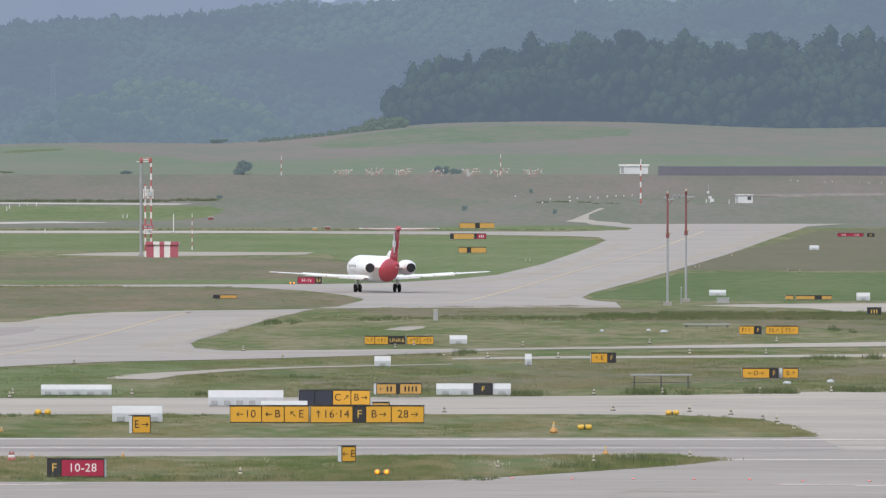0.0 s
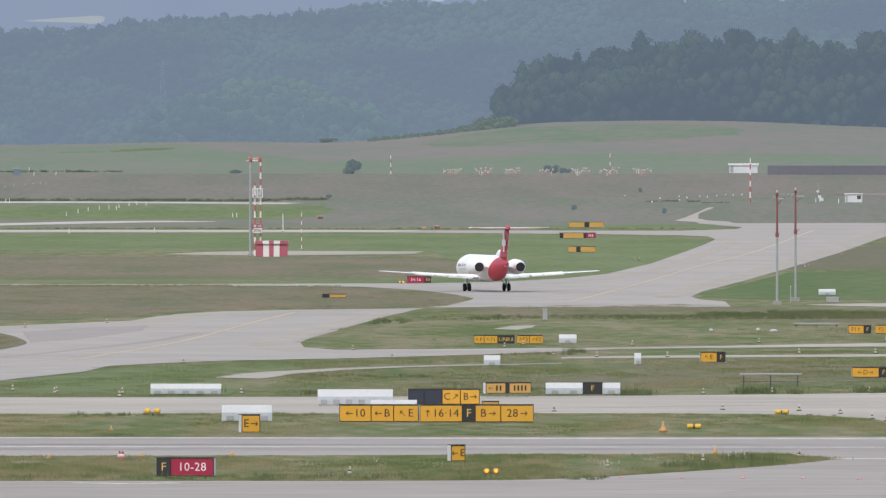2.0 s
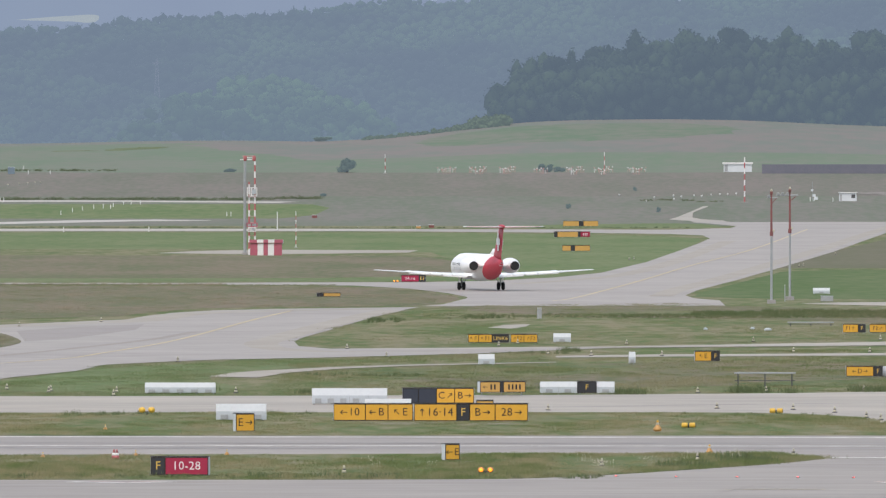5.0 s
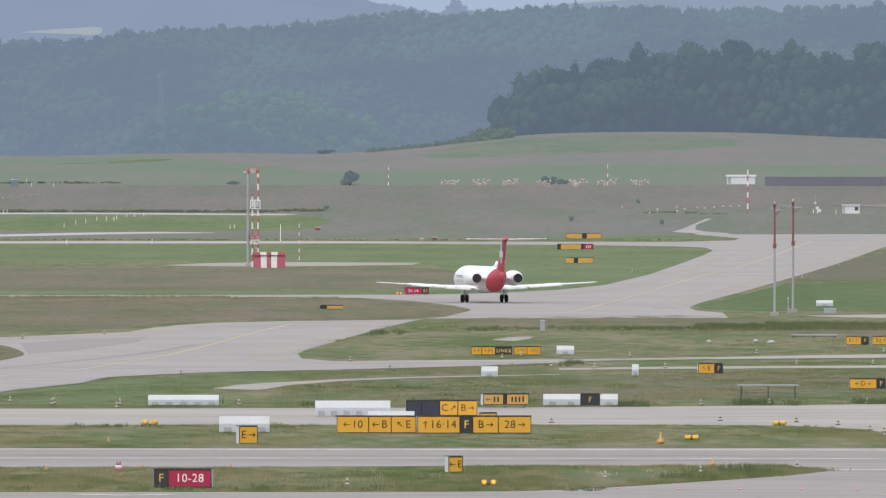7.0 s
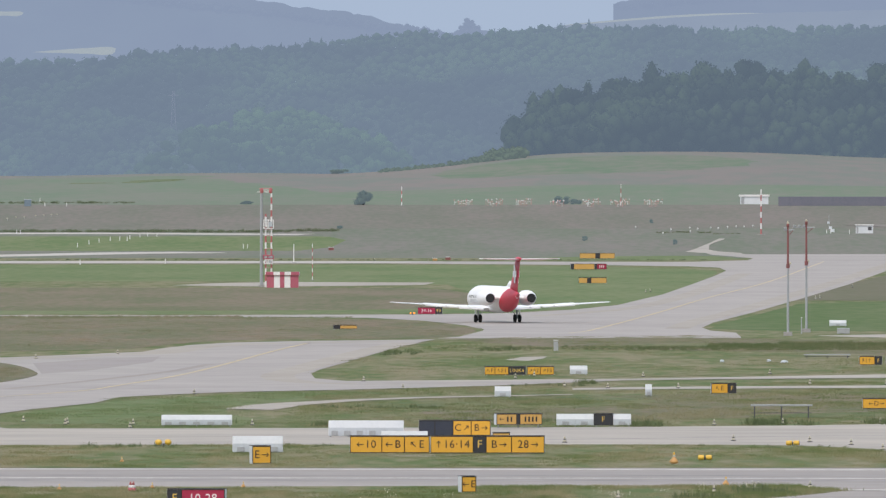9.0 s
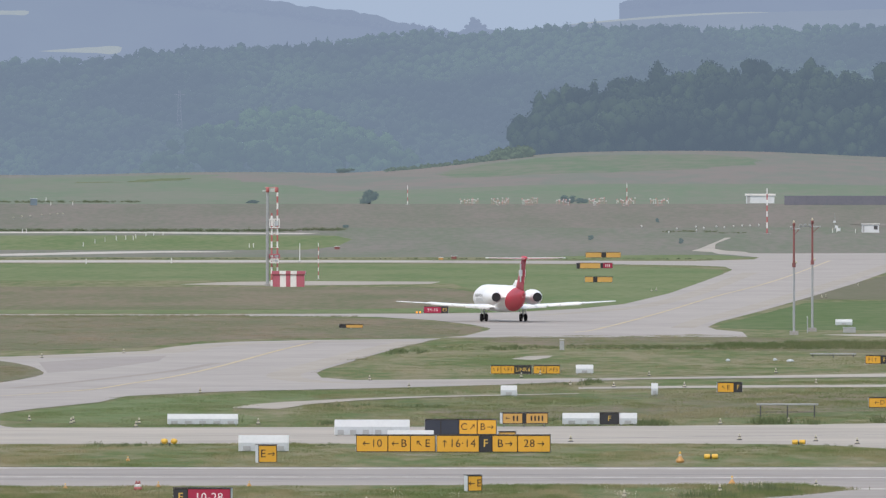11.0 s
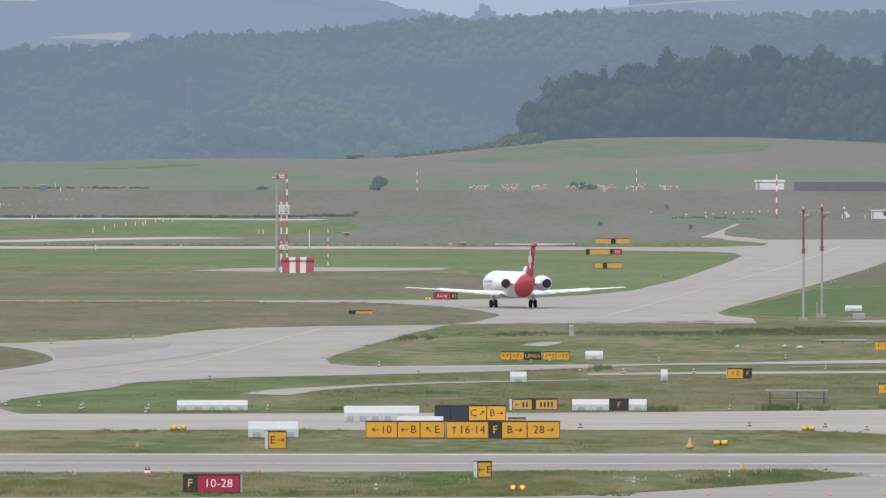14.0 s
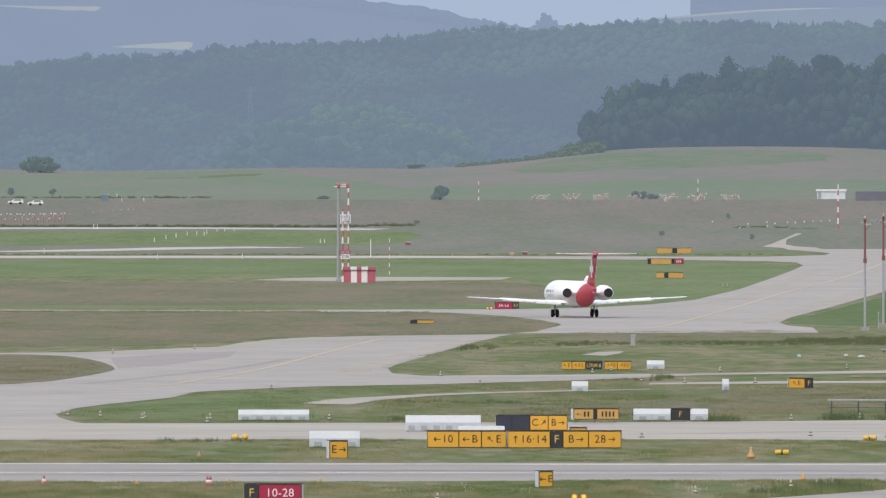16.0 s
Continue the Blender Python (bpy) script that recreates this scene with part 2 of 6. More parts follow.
def smooth(t):
    t = min(1.0, max(0.0, t))
    return t * t * (3 - 2 * t)


def height(x, y):
    """The lie of the land: the airfield is level, the fields behind it climb to a low crest."""
    crest = 18.2 + 6.6 * smooth((x + 80) / 85) + 0.5 * math.sin(x * 0.045) - 1.2 * smooth((x - 55) / 60)
    if y <= 3140:
        return 0.0
    if y <= 3750:
        return float(np.interp(y, [3140, 3210, 3420, 3600, 3750], [0, 0.55, 3.47, 7.3, 10.5]))
    k = min(1.0, (y - 3750) / 450)
    return 10.5 + (crest - 10.5) * (k + 0.12 * math.sin(math.pi * k))


# ---- ground, verges and pavements ----
def sheet(name, xs, ys, mat, lift=0.0):
    bm = bmesh.new()
    rows = [[bm.verts.new((x, y, height(x, y) + lift)) for x in xs] for y in ys]
    for a, b in zip(rows, rows[1:]):
        for k in range(len(xs) - 1):
            f = bm.faces.new((a[k], a[k + 1], b[k + 1], b[k]))
            f.smooth = True
    return part(name, bm, mat)


XS = [-6000, -2500, -1000, -500, -320] + list(range(-280, 281, 7)) + [320, 500, 1000, 2500, 6000]
YS = sorted({-3000, 0, 400, 800, 1600, 2400, 2900, 2990, 3060, 3110, 3140, 3468.0, 3726.0, 3860, 4600, 5200, 9000} | set(range(3155, 4401, 15)))
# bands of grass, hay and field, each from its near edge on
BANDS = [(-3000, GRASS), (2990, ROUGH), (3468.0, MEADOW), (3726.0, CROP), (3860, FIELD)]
bm = bmesh.new()
rows = []
for y in YS:
    wave = 0.0 if y < 3000 or y > 4300 else 6.0
    line = []
    for x in XS:
        yy = y + wave * (noise.noise((x * 0.02, y * 0.01, 2)) + 0.5 * noise.noise((x * 0.08, y * 0.01, 4)))
        line.append(bm.verts.new((x, yy, height(x, yy))))
    rows.append(line)
for y, lo, hi in zip(YS, rows, rows[1:]):
    slot = max(k for k, (start, _) in enumerate(BANDS) if y >= start - 0.1)
    for k in range(len(XS) - 1):
        f = bm.faces.new((lo[k], lo[k + 1], hi[k + 1], hi[k]))
        f.smooth, f.material_index = True, slot
ground = part("ground", bm, BANDS[0][1])
for _, m in BANDS[1:]:
    ground.data.materials.append(m)
tagged(ground, "level airfield grass rising to a low crest", "ground", kind="structure")


def rounded(points, steps=0):
    """Cuts the corners of an outline, so that it bends gently."""
    for _ in range(steps):
        out = []
        for a, b in zip(points, points[1:] + points[:1]):
            out += [(a[0] * 0.75 + b[0] * 0.25, a[1] * 0.75 + b[1] * 0.25), (a[0] * 0.25 + b[0] * 0.75, a[1] * 0.25 + b[1] * 0.75)]
        points = out
    return points


def slab(name, outline, mat, top, bend=0, thick=0.0):
    """A flat piece of paving or turf with that outline, its upper face at the height top above the land."""
    outline = rounded(outline, bend)
    bm = bmesh.new()
    face = bm.faces.new([bm.verts.new((x, y, height(x, y) + top)) for x, y in outline])
    bm.normal_update()
    if face.normal.z < 0:
        face.normal_flip()
    if thick:
        made = bmesh.ops.extrude_face_region(bm, geom=[face])
        down = [v for v in made["geom"] if isinstance(v, bmesh.types.BMVert)]
        bmesh.ops.translate(bm, vec=(0, 0, -thick), verts=[v for v in bm.verts if v not in down])
    bmesh.ops.triangulate(bm, faces=[f for f in bm.faces if len(f.verts) > 4])
    return part(name, bm, mat)


def ribbon(name, line, width, mat, top, tuck=False):
    """A painted line or narrow road along a line on the ground."""
    bm = bmesh.new()
    pairs = []
    for k, (x, y) in enumerate(line):
        ax, ay = line[max(0, k - 1)]
        bx, by = line[min(len(line) - 1, k + 1)]
        n = Vector((-(by - ay), bx - ax)).normalized() * width / 2
        pairs.append([bm.verts.new((x + s * n.x, y + s * n.y, height(x + s * n.x, y + s * n.y) + (top if abs(s) < 1 or not tuck else -0.05))) for s in ((1, 0.8, 0, -0.8, -1) if tuck else (1, -1))])
    for a, b in zip(pairs, pairs[1:]):
        for k in range(len(a) - 1):
            bm.faces.new((a[k], a[k + 1], b[k + 1], b[k]))
    bmesh.ops.recalc_face_normals(bm, faces=bm.faces)
    for f in bm.faces:
        if f.normal.z < 0:
            f.normal_flip()
    return part(name, bm, mat)


def bend(points, cuts=8):
    """A smooth line through points (Catmull-Rom)."""
    p = [Vector(a) for a in points]
    p = [p[0] * 2 - p[1]] + p + [p[-1] * 2 - p[-2]]
    out = []
    for a, b, c, d in zip(p, p[1:], p[2:], p[3:]):
        for k in range(cuts):
            t = k / cuts
            q = 0.5 * (2 * b + (c - a) * t + (2 * a - 5 * b + 4 * c - d) * t * t + (3 * b - a - 3 * c + d) * t ** 3)
            out.append((q.x, q.y))
    return out + [tuple(p[-2])]


def paved(ob, label, category="pavement"):
    return tagged(ob, label, category, kind="structure")


PAVE, TURF, PAINT = 0.03, 0.07, 0.036
# the near apron and the crossing runway lie in one paved sheet
paved(slab("apron", [(-500, 150), (500, 150), (66.2, 875.2), (24.1, 870.2), (-61.1, 870.2)], APRON, PAVE), "pale concrete apron and taxiway")
paved(slab("runway", [(-60.9, 867.7), (66.0, 872.7), (61.5, 812.8), (15.8, 814.3), (-57.4, 818.7)], ASPHALT, PAVE + 0.006), "grey asphalt runway with rubber streaks", "runway")
paved(slab("taxiway_cross", bend([(-70.3, 1002.2), (-32.7, 1002.2), (-11.9, 1005.5), (4.9, 1008.8), (21.9, 1017.9), (33.8, 1034.0), (80.4, 1062.9)]) + [(62.8, 830.6), (24.8, 830.6), (23.9, 875.2), (16.1, 930.6), (-65.3, 930.6)], CONCRETE, PAVE + 0.01), "pale concrete cross taxiway", "taxiway")
paved(slab("taxiway_west", [(-91.7, 1306.6), (-65.2, 1381.8), (-56.8, 1386.0), (-49.6, 1411.8), (-43.8, 1431.7), (-41.1, 1485.3), (-36.7, 1507.4), (-28.8, 1522.5), (-20.0, 1530.2), (-14.5, 1537.9), (-16.0, 1509.9), (-18.4, 1452.2), (-21.6, 1353.1), (-23.4, 1299.1), (-23.7, 1273.7), (-22.8, 1245.9), (-19.7, 1230.8), (6.0, 1244.2), (42.0, 1284.5), (100.0, 1321.7), (97.7, 1291.8), (41.0, 1256.2), (6.0, 1235.8), (-6.2, 1203.2), (-18.9, 1181.3), (-28.5, 1169.2), (-33.0, 1157.4), (-37.3, 1142.9), (-38.6, 1112.2), (-42.6, 1083.1), (-44.4, 1062.9), (-44.8, 1038.7), (-43.9, 1024.7), (-41.9, 1006.6), (-38.5, 989.2), (-69.4, 989.2)], TAXIWAY, PAVE + 0.004), "pale concrete taxiway with a yellow centre line", "taxiway")
paved(slab("taxiway_link", [(-19.0, 1230.2), (6.0, 1243.6), (42.0, 1283.6), (99.5, 1320.6), (97.4, 1292.6), (41.0, 1257.0), (6.0, 1236.4), (-10.0, 1225.0)], CONCRETE, PAVE + 0.013), "bright pale concrete link taxiway", "taxiway")
paved(slab("old_surface", [(-52.6, 1344.7), (-47.0, 1376.0), (-41.4, 1394.0), (-41.0, 1353.0), (-45.6, 1291.0), (-49.0, 1273.0)], OLD_ASPHALT, PAVE + 0.009), "darker wedge of older asphalt in the taxiway", "taxiway")
paved(slab("taxiway_north", [(-127.0, 1809.5), (-66.1, 1795.3), (-49.7, 1795.3), (-34.1, 1802.4), (-16.9, 1805.9), (-7.1, 1824.0), (1.2, 1868.9), (7.7, 1932.2), (15.4, 2101.4), (22.9, 2326.5), (28.1, 2491.8), (31.3, 2605.7), (30.9, 2690.3), (24.6, 2730.5), (11.0, 2755.3), (-33.3, 2811.3), (-196.9, 2806.2), (-202.8, 2889.7), (-58.3, 2889.7), (-10.1, 2871.5), (25.7, 2858.9), (39.6, 2913.7), (41.7, 2980.4), (36.6, 3070.7), (33.2, 3112.6), (36.0, 3134.0), (47.6, 3123.3), (71.3, 3134.0), (93.5, 3134.0), (81.8, 3040.0), (62.9, 2620.7), (48.3, 2291.5), (35.0, 2017.7), (25.6, 1831.3), (18.9, 1707.9), (16.9, 1652.2), (17.6, 1622.8), (20.4, 1600.0), (20.4, 1551.0), (-11.9, 1545.8), (-14.4, 1545.8), (-12.0, 1561.6), (-9.7, 1617.0), (-9.5, 1634.4), (-12.2, 1676.5), (-17.6, 1727.3), (-25.3, 1764.0), (-49.1, 1774.3), (-125.0, 1781.2)], TAXIWAY, PAVE), "pale concrete taxiway curving between mown verges", "taxiway")
paved(slab("taxiway_east", [(29.2, 1572.4), (34.0, 1580.6), (43.4, 1588.9), (60.9, 1594.4), (121.5, 1605.6), (113.1, 1495.1), (57.2, 1500.0), (45.0, 1509.9), (41.6, 1545.8), (33.5, 1559.0)], CONCRETE, PAVE), "narrow pale concrete taxiway", "taxiway")
paved(slab("service_road", [(0.8, 1190.6), (9.8, 1198.4), (23.4, 1203.2), (39.6, 1211.2), (71.9, 1219.3), (71.3, 1207.9), (39.1, 1196.9), (23.1, 1190.6), (9.7, 1186.0), (0.8, 1181.3)], CONCRETE, PAVE), "narrow pale service road", "road")
paved(slab("service_path", [(-27.3, 1085.7), (-25.9, 1101.4), (-23.8, 1112.2), (-18.1, 1130.1), (-12.1, 1142.9), (0.8, 1157.4), (0.8, 1154.4), (-11.6, 1137.2), (-17.0, 1123.2), (-20.9, 1104.1), (-23.1, 1080.6)], SHOULDER, PAVE + 0.012), "faded grey asphalt path", "path")
paved(slab("mast_pad", [(-65.6, 2268.7), (-59.2, 2314.7), (-47.2, 2338.5), (-35.4, 2332.5), (-22.1, 2326.5), (-23.2, 2280.0), (-36.1, 2257.4), (-50.0, 2246.3)], SHOULDER, PAVE), "grey asphalt strip by the mast", "path")
paved(slab("worn_patch", [(-5.9, 1369.4), (-4.3, 1390.2), (-1.7, 1394.5), (-2.1, 1377.6), (-3.6, 1361.2)], SHOULDER, PAVE), "bare grey asphalt patch", "path")
for wide, line in ((17.0, [(-239.5, 3412.8), (-126.0, 3420.0), (-90.2, 3412.8), (-64.4, 3405.5)]), (24.0, [(-213.3, 3040.0), (-143.5, 3040.0), (-126.3, 3081.1), (-108.0, 3144.8), (-85.0, 3166.7)])):
    paved(ribbon("far_road", bend(line), wide, FAR_CONCRETE, 0.06, True), "pale far service road", "road")
paved(ribbon("far_road", bend([(-198.0, 2850.0), (-120.0, 2850.0), (-58.0, 2851.0), (-30.0, 2846.0)]), 46.0, FAR_CONCRETE, PAVE + 0.02), "brightened pale concrete strip of the far taxiway", "road")
FIELD_TRACK = material("dusty_field_track", (0.285, 0.258, 0.238), 0.95, other=(0.225, 0.210, 0.190), scale=0.06, fine=0.4, amount=0.2, stretch=FAR_STREAK)
paved(ribbon("far_road", bend([(79.4, 3492.0), (97.2, 3504.0), (134.2, 3516.0)]), 26.0, FIELD_TRACK, 0.08, True), "pale far field road", "road")

# grass islands inside the paving, a hand higher than it
def verge(outline, mat, label, steps=1):
    return tagged(slab("verge", outline, mat, TURF, steps, 0.06), label, "grass", kind="structure")


verge([(-53.1, 756.2), (-15.3, 756.2), (-2.7, 757.5), (0.5, 761.3), (3.7, 767.7), (7.0, 776.2), (10.3, 784.9), (13.8, 794.4), (17.0, 808.5), (14.2, 817.2), (4.0, 818.7), (-16.5, 816.5), (-56.8, 809.9)], GRASS, "rough grass strip beside the runway")
verge([(-60.9, 868.6), (-10.3, 868.6), (15.1, 869.4), (24.5, 869.4), (23.2, 904.8), (21.8, 924.9), (18.2, 936.3), (12.4, 942.1), (-11.1, 942.1), (-65.8, 938.3)], GRASS, "rough grass strip between runway and taxiway")
verge([(-68.7, 1369.4), (-58.8, 1365.3), (-53.4, 1329.4), (-49.6, 1280.9), (-49.0, 1259.7), (-50.3, 1225.8), (-52.8, 1190.6), (-58.8, 1172.2)], DRY, "tongue of brown meadow between taxiways")

# meadow patches, greener and browner grass
def patch(outline, mat, label, top=0.015, steps=1):
    return tagged(slab("meadow", outline, mat, top, steps), label, "grass", kind="structure")


patch([(-156.1, 2224.4), (-64.3, 2224.4), (-44.6, 2213.6), (-20.8, 2224.4), (-12.5, 2082.2), (-14.5, 1892.1), (-37.4, 1853.7), (-130.6, 1861.2)], DRY, "long brown meadow grass")
patch([(-123.5, 1760.6), (-50.2, 1760.6), (-25.8, 1750.5), (-17.4, 1714.3), (-9.8, 1634.4), (-12.1, 1572.4), (-15.7, 1545.8), (-37.4, 1535.4), (-42.8, 1500.0), (-47.1, 1443.0), (-98.8, 1407.4)], DRY, "long brown meadow grass")
STUBBLE = material("olive_brown_meadow", (0.176, 0.164, 0.118), 0.95, other=(0.142, 0.148, 0.094), scale=0.05, fine=0.5, amount=0.26, bump=0.3, stretch=STREAK)
patch([(27.0, 1991.3), (34.8, 2008.8), (65.0, 1991.3), (123.6, 1957.1), (190.8, 3019.9), (86.3, 3019.9), (57.5, 2438.5)], STUBBLE, "long brown meadow grass", 0.02)
patch([(-14.5, 1551.0), (7.6, 1572.4), (48.8, 1495.1), (93.2, 1475.7), (82.5, 1306.6), (43.7, 1337.2), (33.5, 1420.6), (7.0, 1447.6), (-5.2, 1485.3)], DRY, "long brown meadow grass", 0.02)
patch([(-12.8, 1083.1), (5.6, 1166.2), (37.7, 1154.4), (72.2, 1142.9), (68.4, 1083.1), (27.2, 1058.0), (5.0, 1038.7), (-7.9, 1029.3)], DRY, "rough mixed grass", 0.02)
patch([(-13.8, 1795.3), (6.8, 1907.9), (15.3, 2082.2), (29.0, 2519.3), (29.2, 2635.8), (8.6, 2714.3), (-32.9, 2780.5), (-193.9, 2763.6), (-164.9, 2350.5), (-21.9, 2350.5), (-12.5, 2082.2), (-12.8, 1868.9)], LUSH, "freshly green mown grass")
patch([(-12.0, 2925.0), (10.0, 2905.0), (30.0, 2908.0), (37.0, 2940.0), (39.0, 2985.0), (35.0, 3050.0), (28.0, 3080.0), (8.0, 3050.0), (-10.0, 2985.0)], LUSH, "green grass behind the far taxiway", 0.02)
patch([(-130.0, 1811.0), (-40.0, 1811.0), (-17.0, 1814.0), (-9.0, 1840.0), (-13.0, 1888.0), (-37.0, 1851.0), (-130.0, 1859.0)], LUSH, "green strip of mown grass beside a taxiway", 0.02)
DAMP = material("damp_green_grass", (0.096, 0.148, 0.058), 0.92, other=(0.146, 0.178, 0.088), scale=0.05, fine=0.4, amount=0.26, bump=0.3, stretch=STREAK)
patch([(17.0, 1622.8), (19.4, 1688.9), (27.2, 1831.3), (36.2, 1991.3), (63.9, 1957.1), (120.5, 1907.9), (102.5, 1622.8), (52.6, 1611.3)], DAMP, "dark green mown grass beside the poles")
patch([(-22.8, 1263.2), (-20.5, 1353.1), (-17.1, 1447.6), (-10.1, 1475.7), (6.9, 1429.5), (34.5, 1345.1), (27.5, 1277.3), (-9.6, 1249.3)], GRASS, "mown grass island")
RANK = material("rank_green_grass", (0.104, 0.142, 0.064), 0.92, other=(0.188, 0.190, 0.106), scale=0.09, fine=0.5, amount=0.2, bump=0.3, stretch=STREAK)
patch([(2.5, 1466.0), (14.0, 1458.0), (30.0, 1462.0), (48.0, 1452.0), (70.0, 1446.0), (72.0, 1484.0), (46.0, 1494.0), (22.0, 1506.0), (8.0, 1498.0)], RANK, "band of rank dark green grass", 0.026, 2)
patch([(-18.0, 1092.0), (-7.0, 1082.0), (4.0, 1096.0), (9.0, 1126.0), (3.0, 1150.0), (-8.0, 1136.0), (-15.0, 1112.0)], RANK, "patch of rank dark green grass", 0.026, 2)
patch([(14.0, 1046.0), (24.0, 1050.0), (36.0, 1062.0), (38.0, 1078.0), (24.0, 1074.0), (15.0, 1060.0)], RANK, "patch of rank dark green grass", 0.026, 2)
patch([(-44.2, 1055.6), (-40.2, 1090.9), (-36.8, 1125.9), (-28.2, 1157.4), (-14.8, 1172.2), (-18.2, 1137.2), (-25.6, 1109.5), (-27.4, 1072.9), (-23.1, 1038.7), (-24.6, 1011.1), (-43.7, 1024.7)], LUSH, "freshly green mown grass")


def crop_patch(rows, mat, label, lift=0.06, name="field", category="field"):
    """A field that follows the slope; rows of (y, west end, east end)."""
    bm = bmesh.new()
    lines = []
    for (y0, a0, b0), (y1, a1, b1) in zip(rows, rows[1:]):
        for k in range(6):
            t = k / 6
            y, a, b = y0 + (y1 - y0) * t, a0 + (a1 - a0) * t, b0 + (b1 - b0) * t
            if name == "field" and y > 3900:
                a, b = a + 7 * noise.noise((y * 0.09, 1, 0)), b + 9 * noise.noise((y * 0.11, 5, 0))
            rim = (k == 0 and y0 == rows[0][0])
            lines.append([bm.verts.new((a + (b - a) * j / 30, y, height(a + (b - a) * j / 30, y) + (-0.06 if rim or j in (0, 30) else lift))) for j in range(31)])
    for p, q in zip(lines, lines[1:]):
        for j in range(30):
            bm.faces.new((p[j], p[j + 1], q[j + 1], q[j]))
    return tagged(part(name, bm, mat), label, category, kind="structure")


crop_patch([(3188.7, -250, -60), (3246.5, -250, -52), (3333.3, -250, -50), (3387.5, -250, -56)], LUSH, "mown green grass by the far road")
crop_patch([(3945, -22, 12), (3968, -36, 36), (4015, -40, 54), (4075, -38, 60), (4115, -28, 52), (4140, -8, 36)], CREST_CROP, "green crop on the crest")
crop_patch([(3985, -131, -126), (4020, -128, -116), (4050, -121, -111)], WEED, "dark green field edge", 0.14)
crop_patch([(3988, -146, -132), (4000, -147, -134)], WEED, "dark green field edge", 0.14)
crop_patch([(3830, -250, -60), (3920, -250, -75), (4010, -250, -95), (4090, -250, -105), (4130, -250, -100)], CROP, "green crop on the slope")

crop_patch([(3112.6, 34.50, 42.54), (3155.7, 33.13, 41.29), (3177.8, 28.60, 36.55), (3210.4, 30.63, 34.51), (3268.2, 34.04, 35.27), (3293.5, 35.54, 36.50), (3340.5, 38.00, 39.53), (3351.3, 38.68, 39.94)], CONCRETE, "pale concrete spur narrowing to a track", 0.08, "road", "road")

# painted lines
def marking(line, width, mat, label):
    return tagged(ribbon("marking", line, width, mat, PAINT + 0.012), label, "marking", kind="structure")


marking([(-60.8, 866.1), (65.2, 861.2)], 2.0, LINE_WHITE, "worn white runway edge line")
marking([(-59.0, 840.6), (63.4, 838.2)], 1.6, LINE_WHITE, "worn white runway centre line")
marking([(-56.9, 811.4), (61.1, 807.1)], 2.2, LINE_WHITE, "worn white runway edge line")
marking([(-58.5, 834.4), (63.0, 832.1)], 3.0, RUBBER, "dark rubber streak")
marking([(-59.5, 847.6), (64.0, 846.0)], 2.0, RUBBER, "dark rubber streak")
marking(bend([(-55.7, 1109.5), (-43.0, 1166.2), (-39.4, 1206.3), (-35.0, 1284.5), (-30.7, 1434.0), (-28.2, 1505.0)]), 0.46, LINE_YELLOW, "yellow taxiway centre line")
marking(bend([(0.7, 1594.4), (3.8, 1634.4), (12.6, 1824.0), (21.8, 2044.8), (35.8, 2350.5), (55.1, 2867.9)]), 0.46, LINE_YELLOW, "yellow taxiway centre line")
marking(bend([(-6.5, 956.0), (12.8, 970.2), (32.0, 980.6)]), 1.2, RUBBER, "dark tyre streak")
LINE_FRESH = material("fresh_white_marking", (0.80, 0.77, 0.73), 0.7, other=(0.66, 0.62, 0.58), scale=0.4, fine=2.5, amount=0.3)
LINE_PINK = material("bleached_red_marking", (0.58, 0.41, 0.36), 0.7, other=(0.48, 0.38, 0.34), scale=0.4, fine=2.5, amount=0.3)
marking([(18.6, 750.0), (21.7, 748.8), (25.4, 746.3)], 1.3, LINE_FRESH, "white holding line")
marking([(18.2, 751.6), (21.6, 750.6), (25.6, 748.4)], 1.0, LINE_PINK, "bleached red holding line")
marking([(-26.4, 751.2), (-23.2, 748.8), (-20.8, 751.2)], 1.1, LINE_FRESH, "white holding line")
marking([(-25.4, 752.4), (-23.4, 750.3), (-21.6, 752.2)], 0.8, LINE_PINK, "bleached red holding line")
marking([(9.6, 735.0), (12.0, 735.4), (15.1, 735.2)], 0.5, LINE_YELLOW, "worn yellow holding line")
# beige shoulders and dark joints along the taxiways
marking(bend([(-17.5, 1505.0), (-20.6, 1438.5), (-23.8, 1353.1), (-25.7, 1295.5), (-26.6, 1263.2), (-24.9, 1232.4), (-19.4, 1212.8), (-4.2, 1212.8)]), 3.2, SHOULDER, "paler beige asphalt shoulder")
marking(bend([(-67.9, 1353.1), (-56.3, 1373.5), (-49.2, 1398.8), (-42.8, 1418.4), (-40.0, 1466.2), (-35.6, 1490.2), (-27.8, 1505.0), (-18.6, 1515.0)]), 5.0, SHOULDER, "paler beige asphalt shoulder")
marking(bend([(-48.6, 1184.4), (-43.2, 1229.1), (-37.7, 1284.5), (-34.8, 1337.2)]), 1.2, JOINT, "darker asphalt joint")
marking(bend([(-4.0, 1781.2), (3.5, 1831.3), (10.4, 1900.0), (18.1, 2063.3), (25.7, 2280.0), (33.9, 2533.3)]), 3.0, SHOULDER, "paler beige asphalt shoulder")
marking(bend([(13.7, 1640.3), (16.5, 1714.3), (23.1, 1838.7), (32.7, 2035.7), (45.9, 2314.7), (60.9, 2651.2), (78.7, 3040.0)]), 3.0, SHOULDER, "paler beige asphalt shoulder")
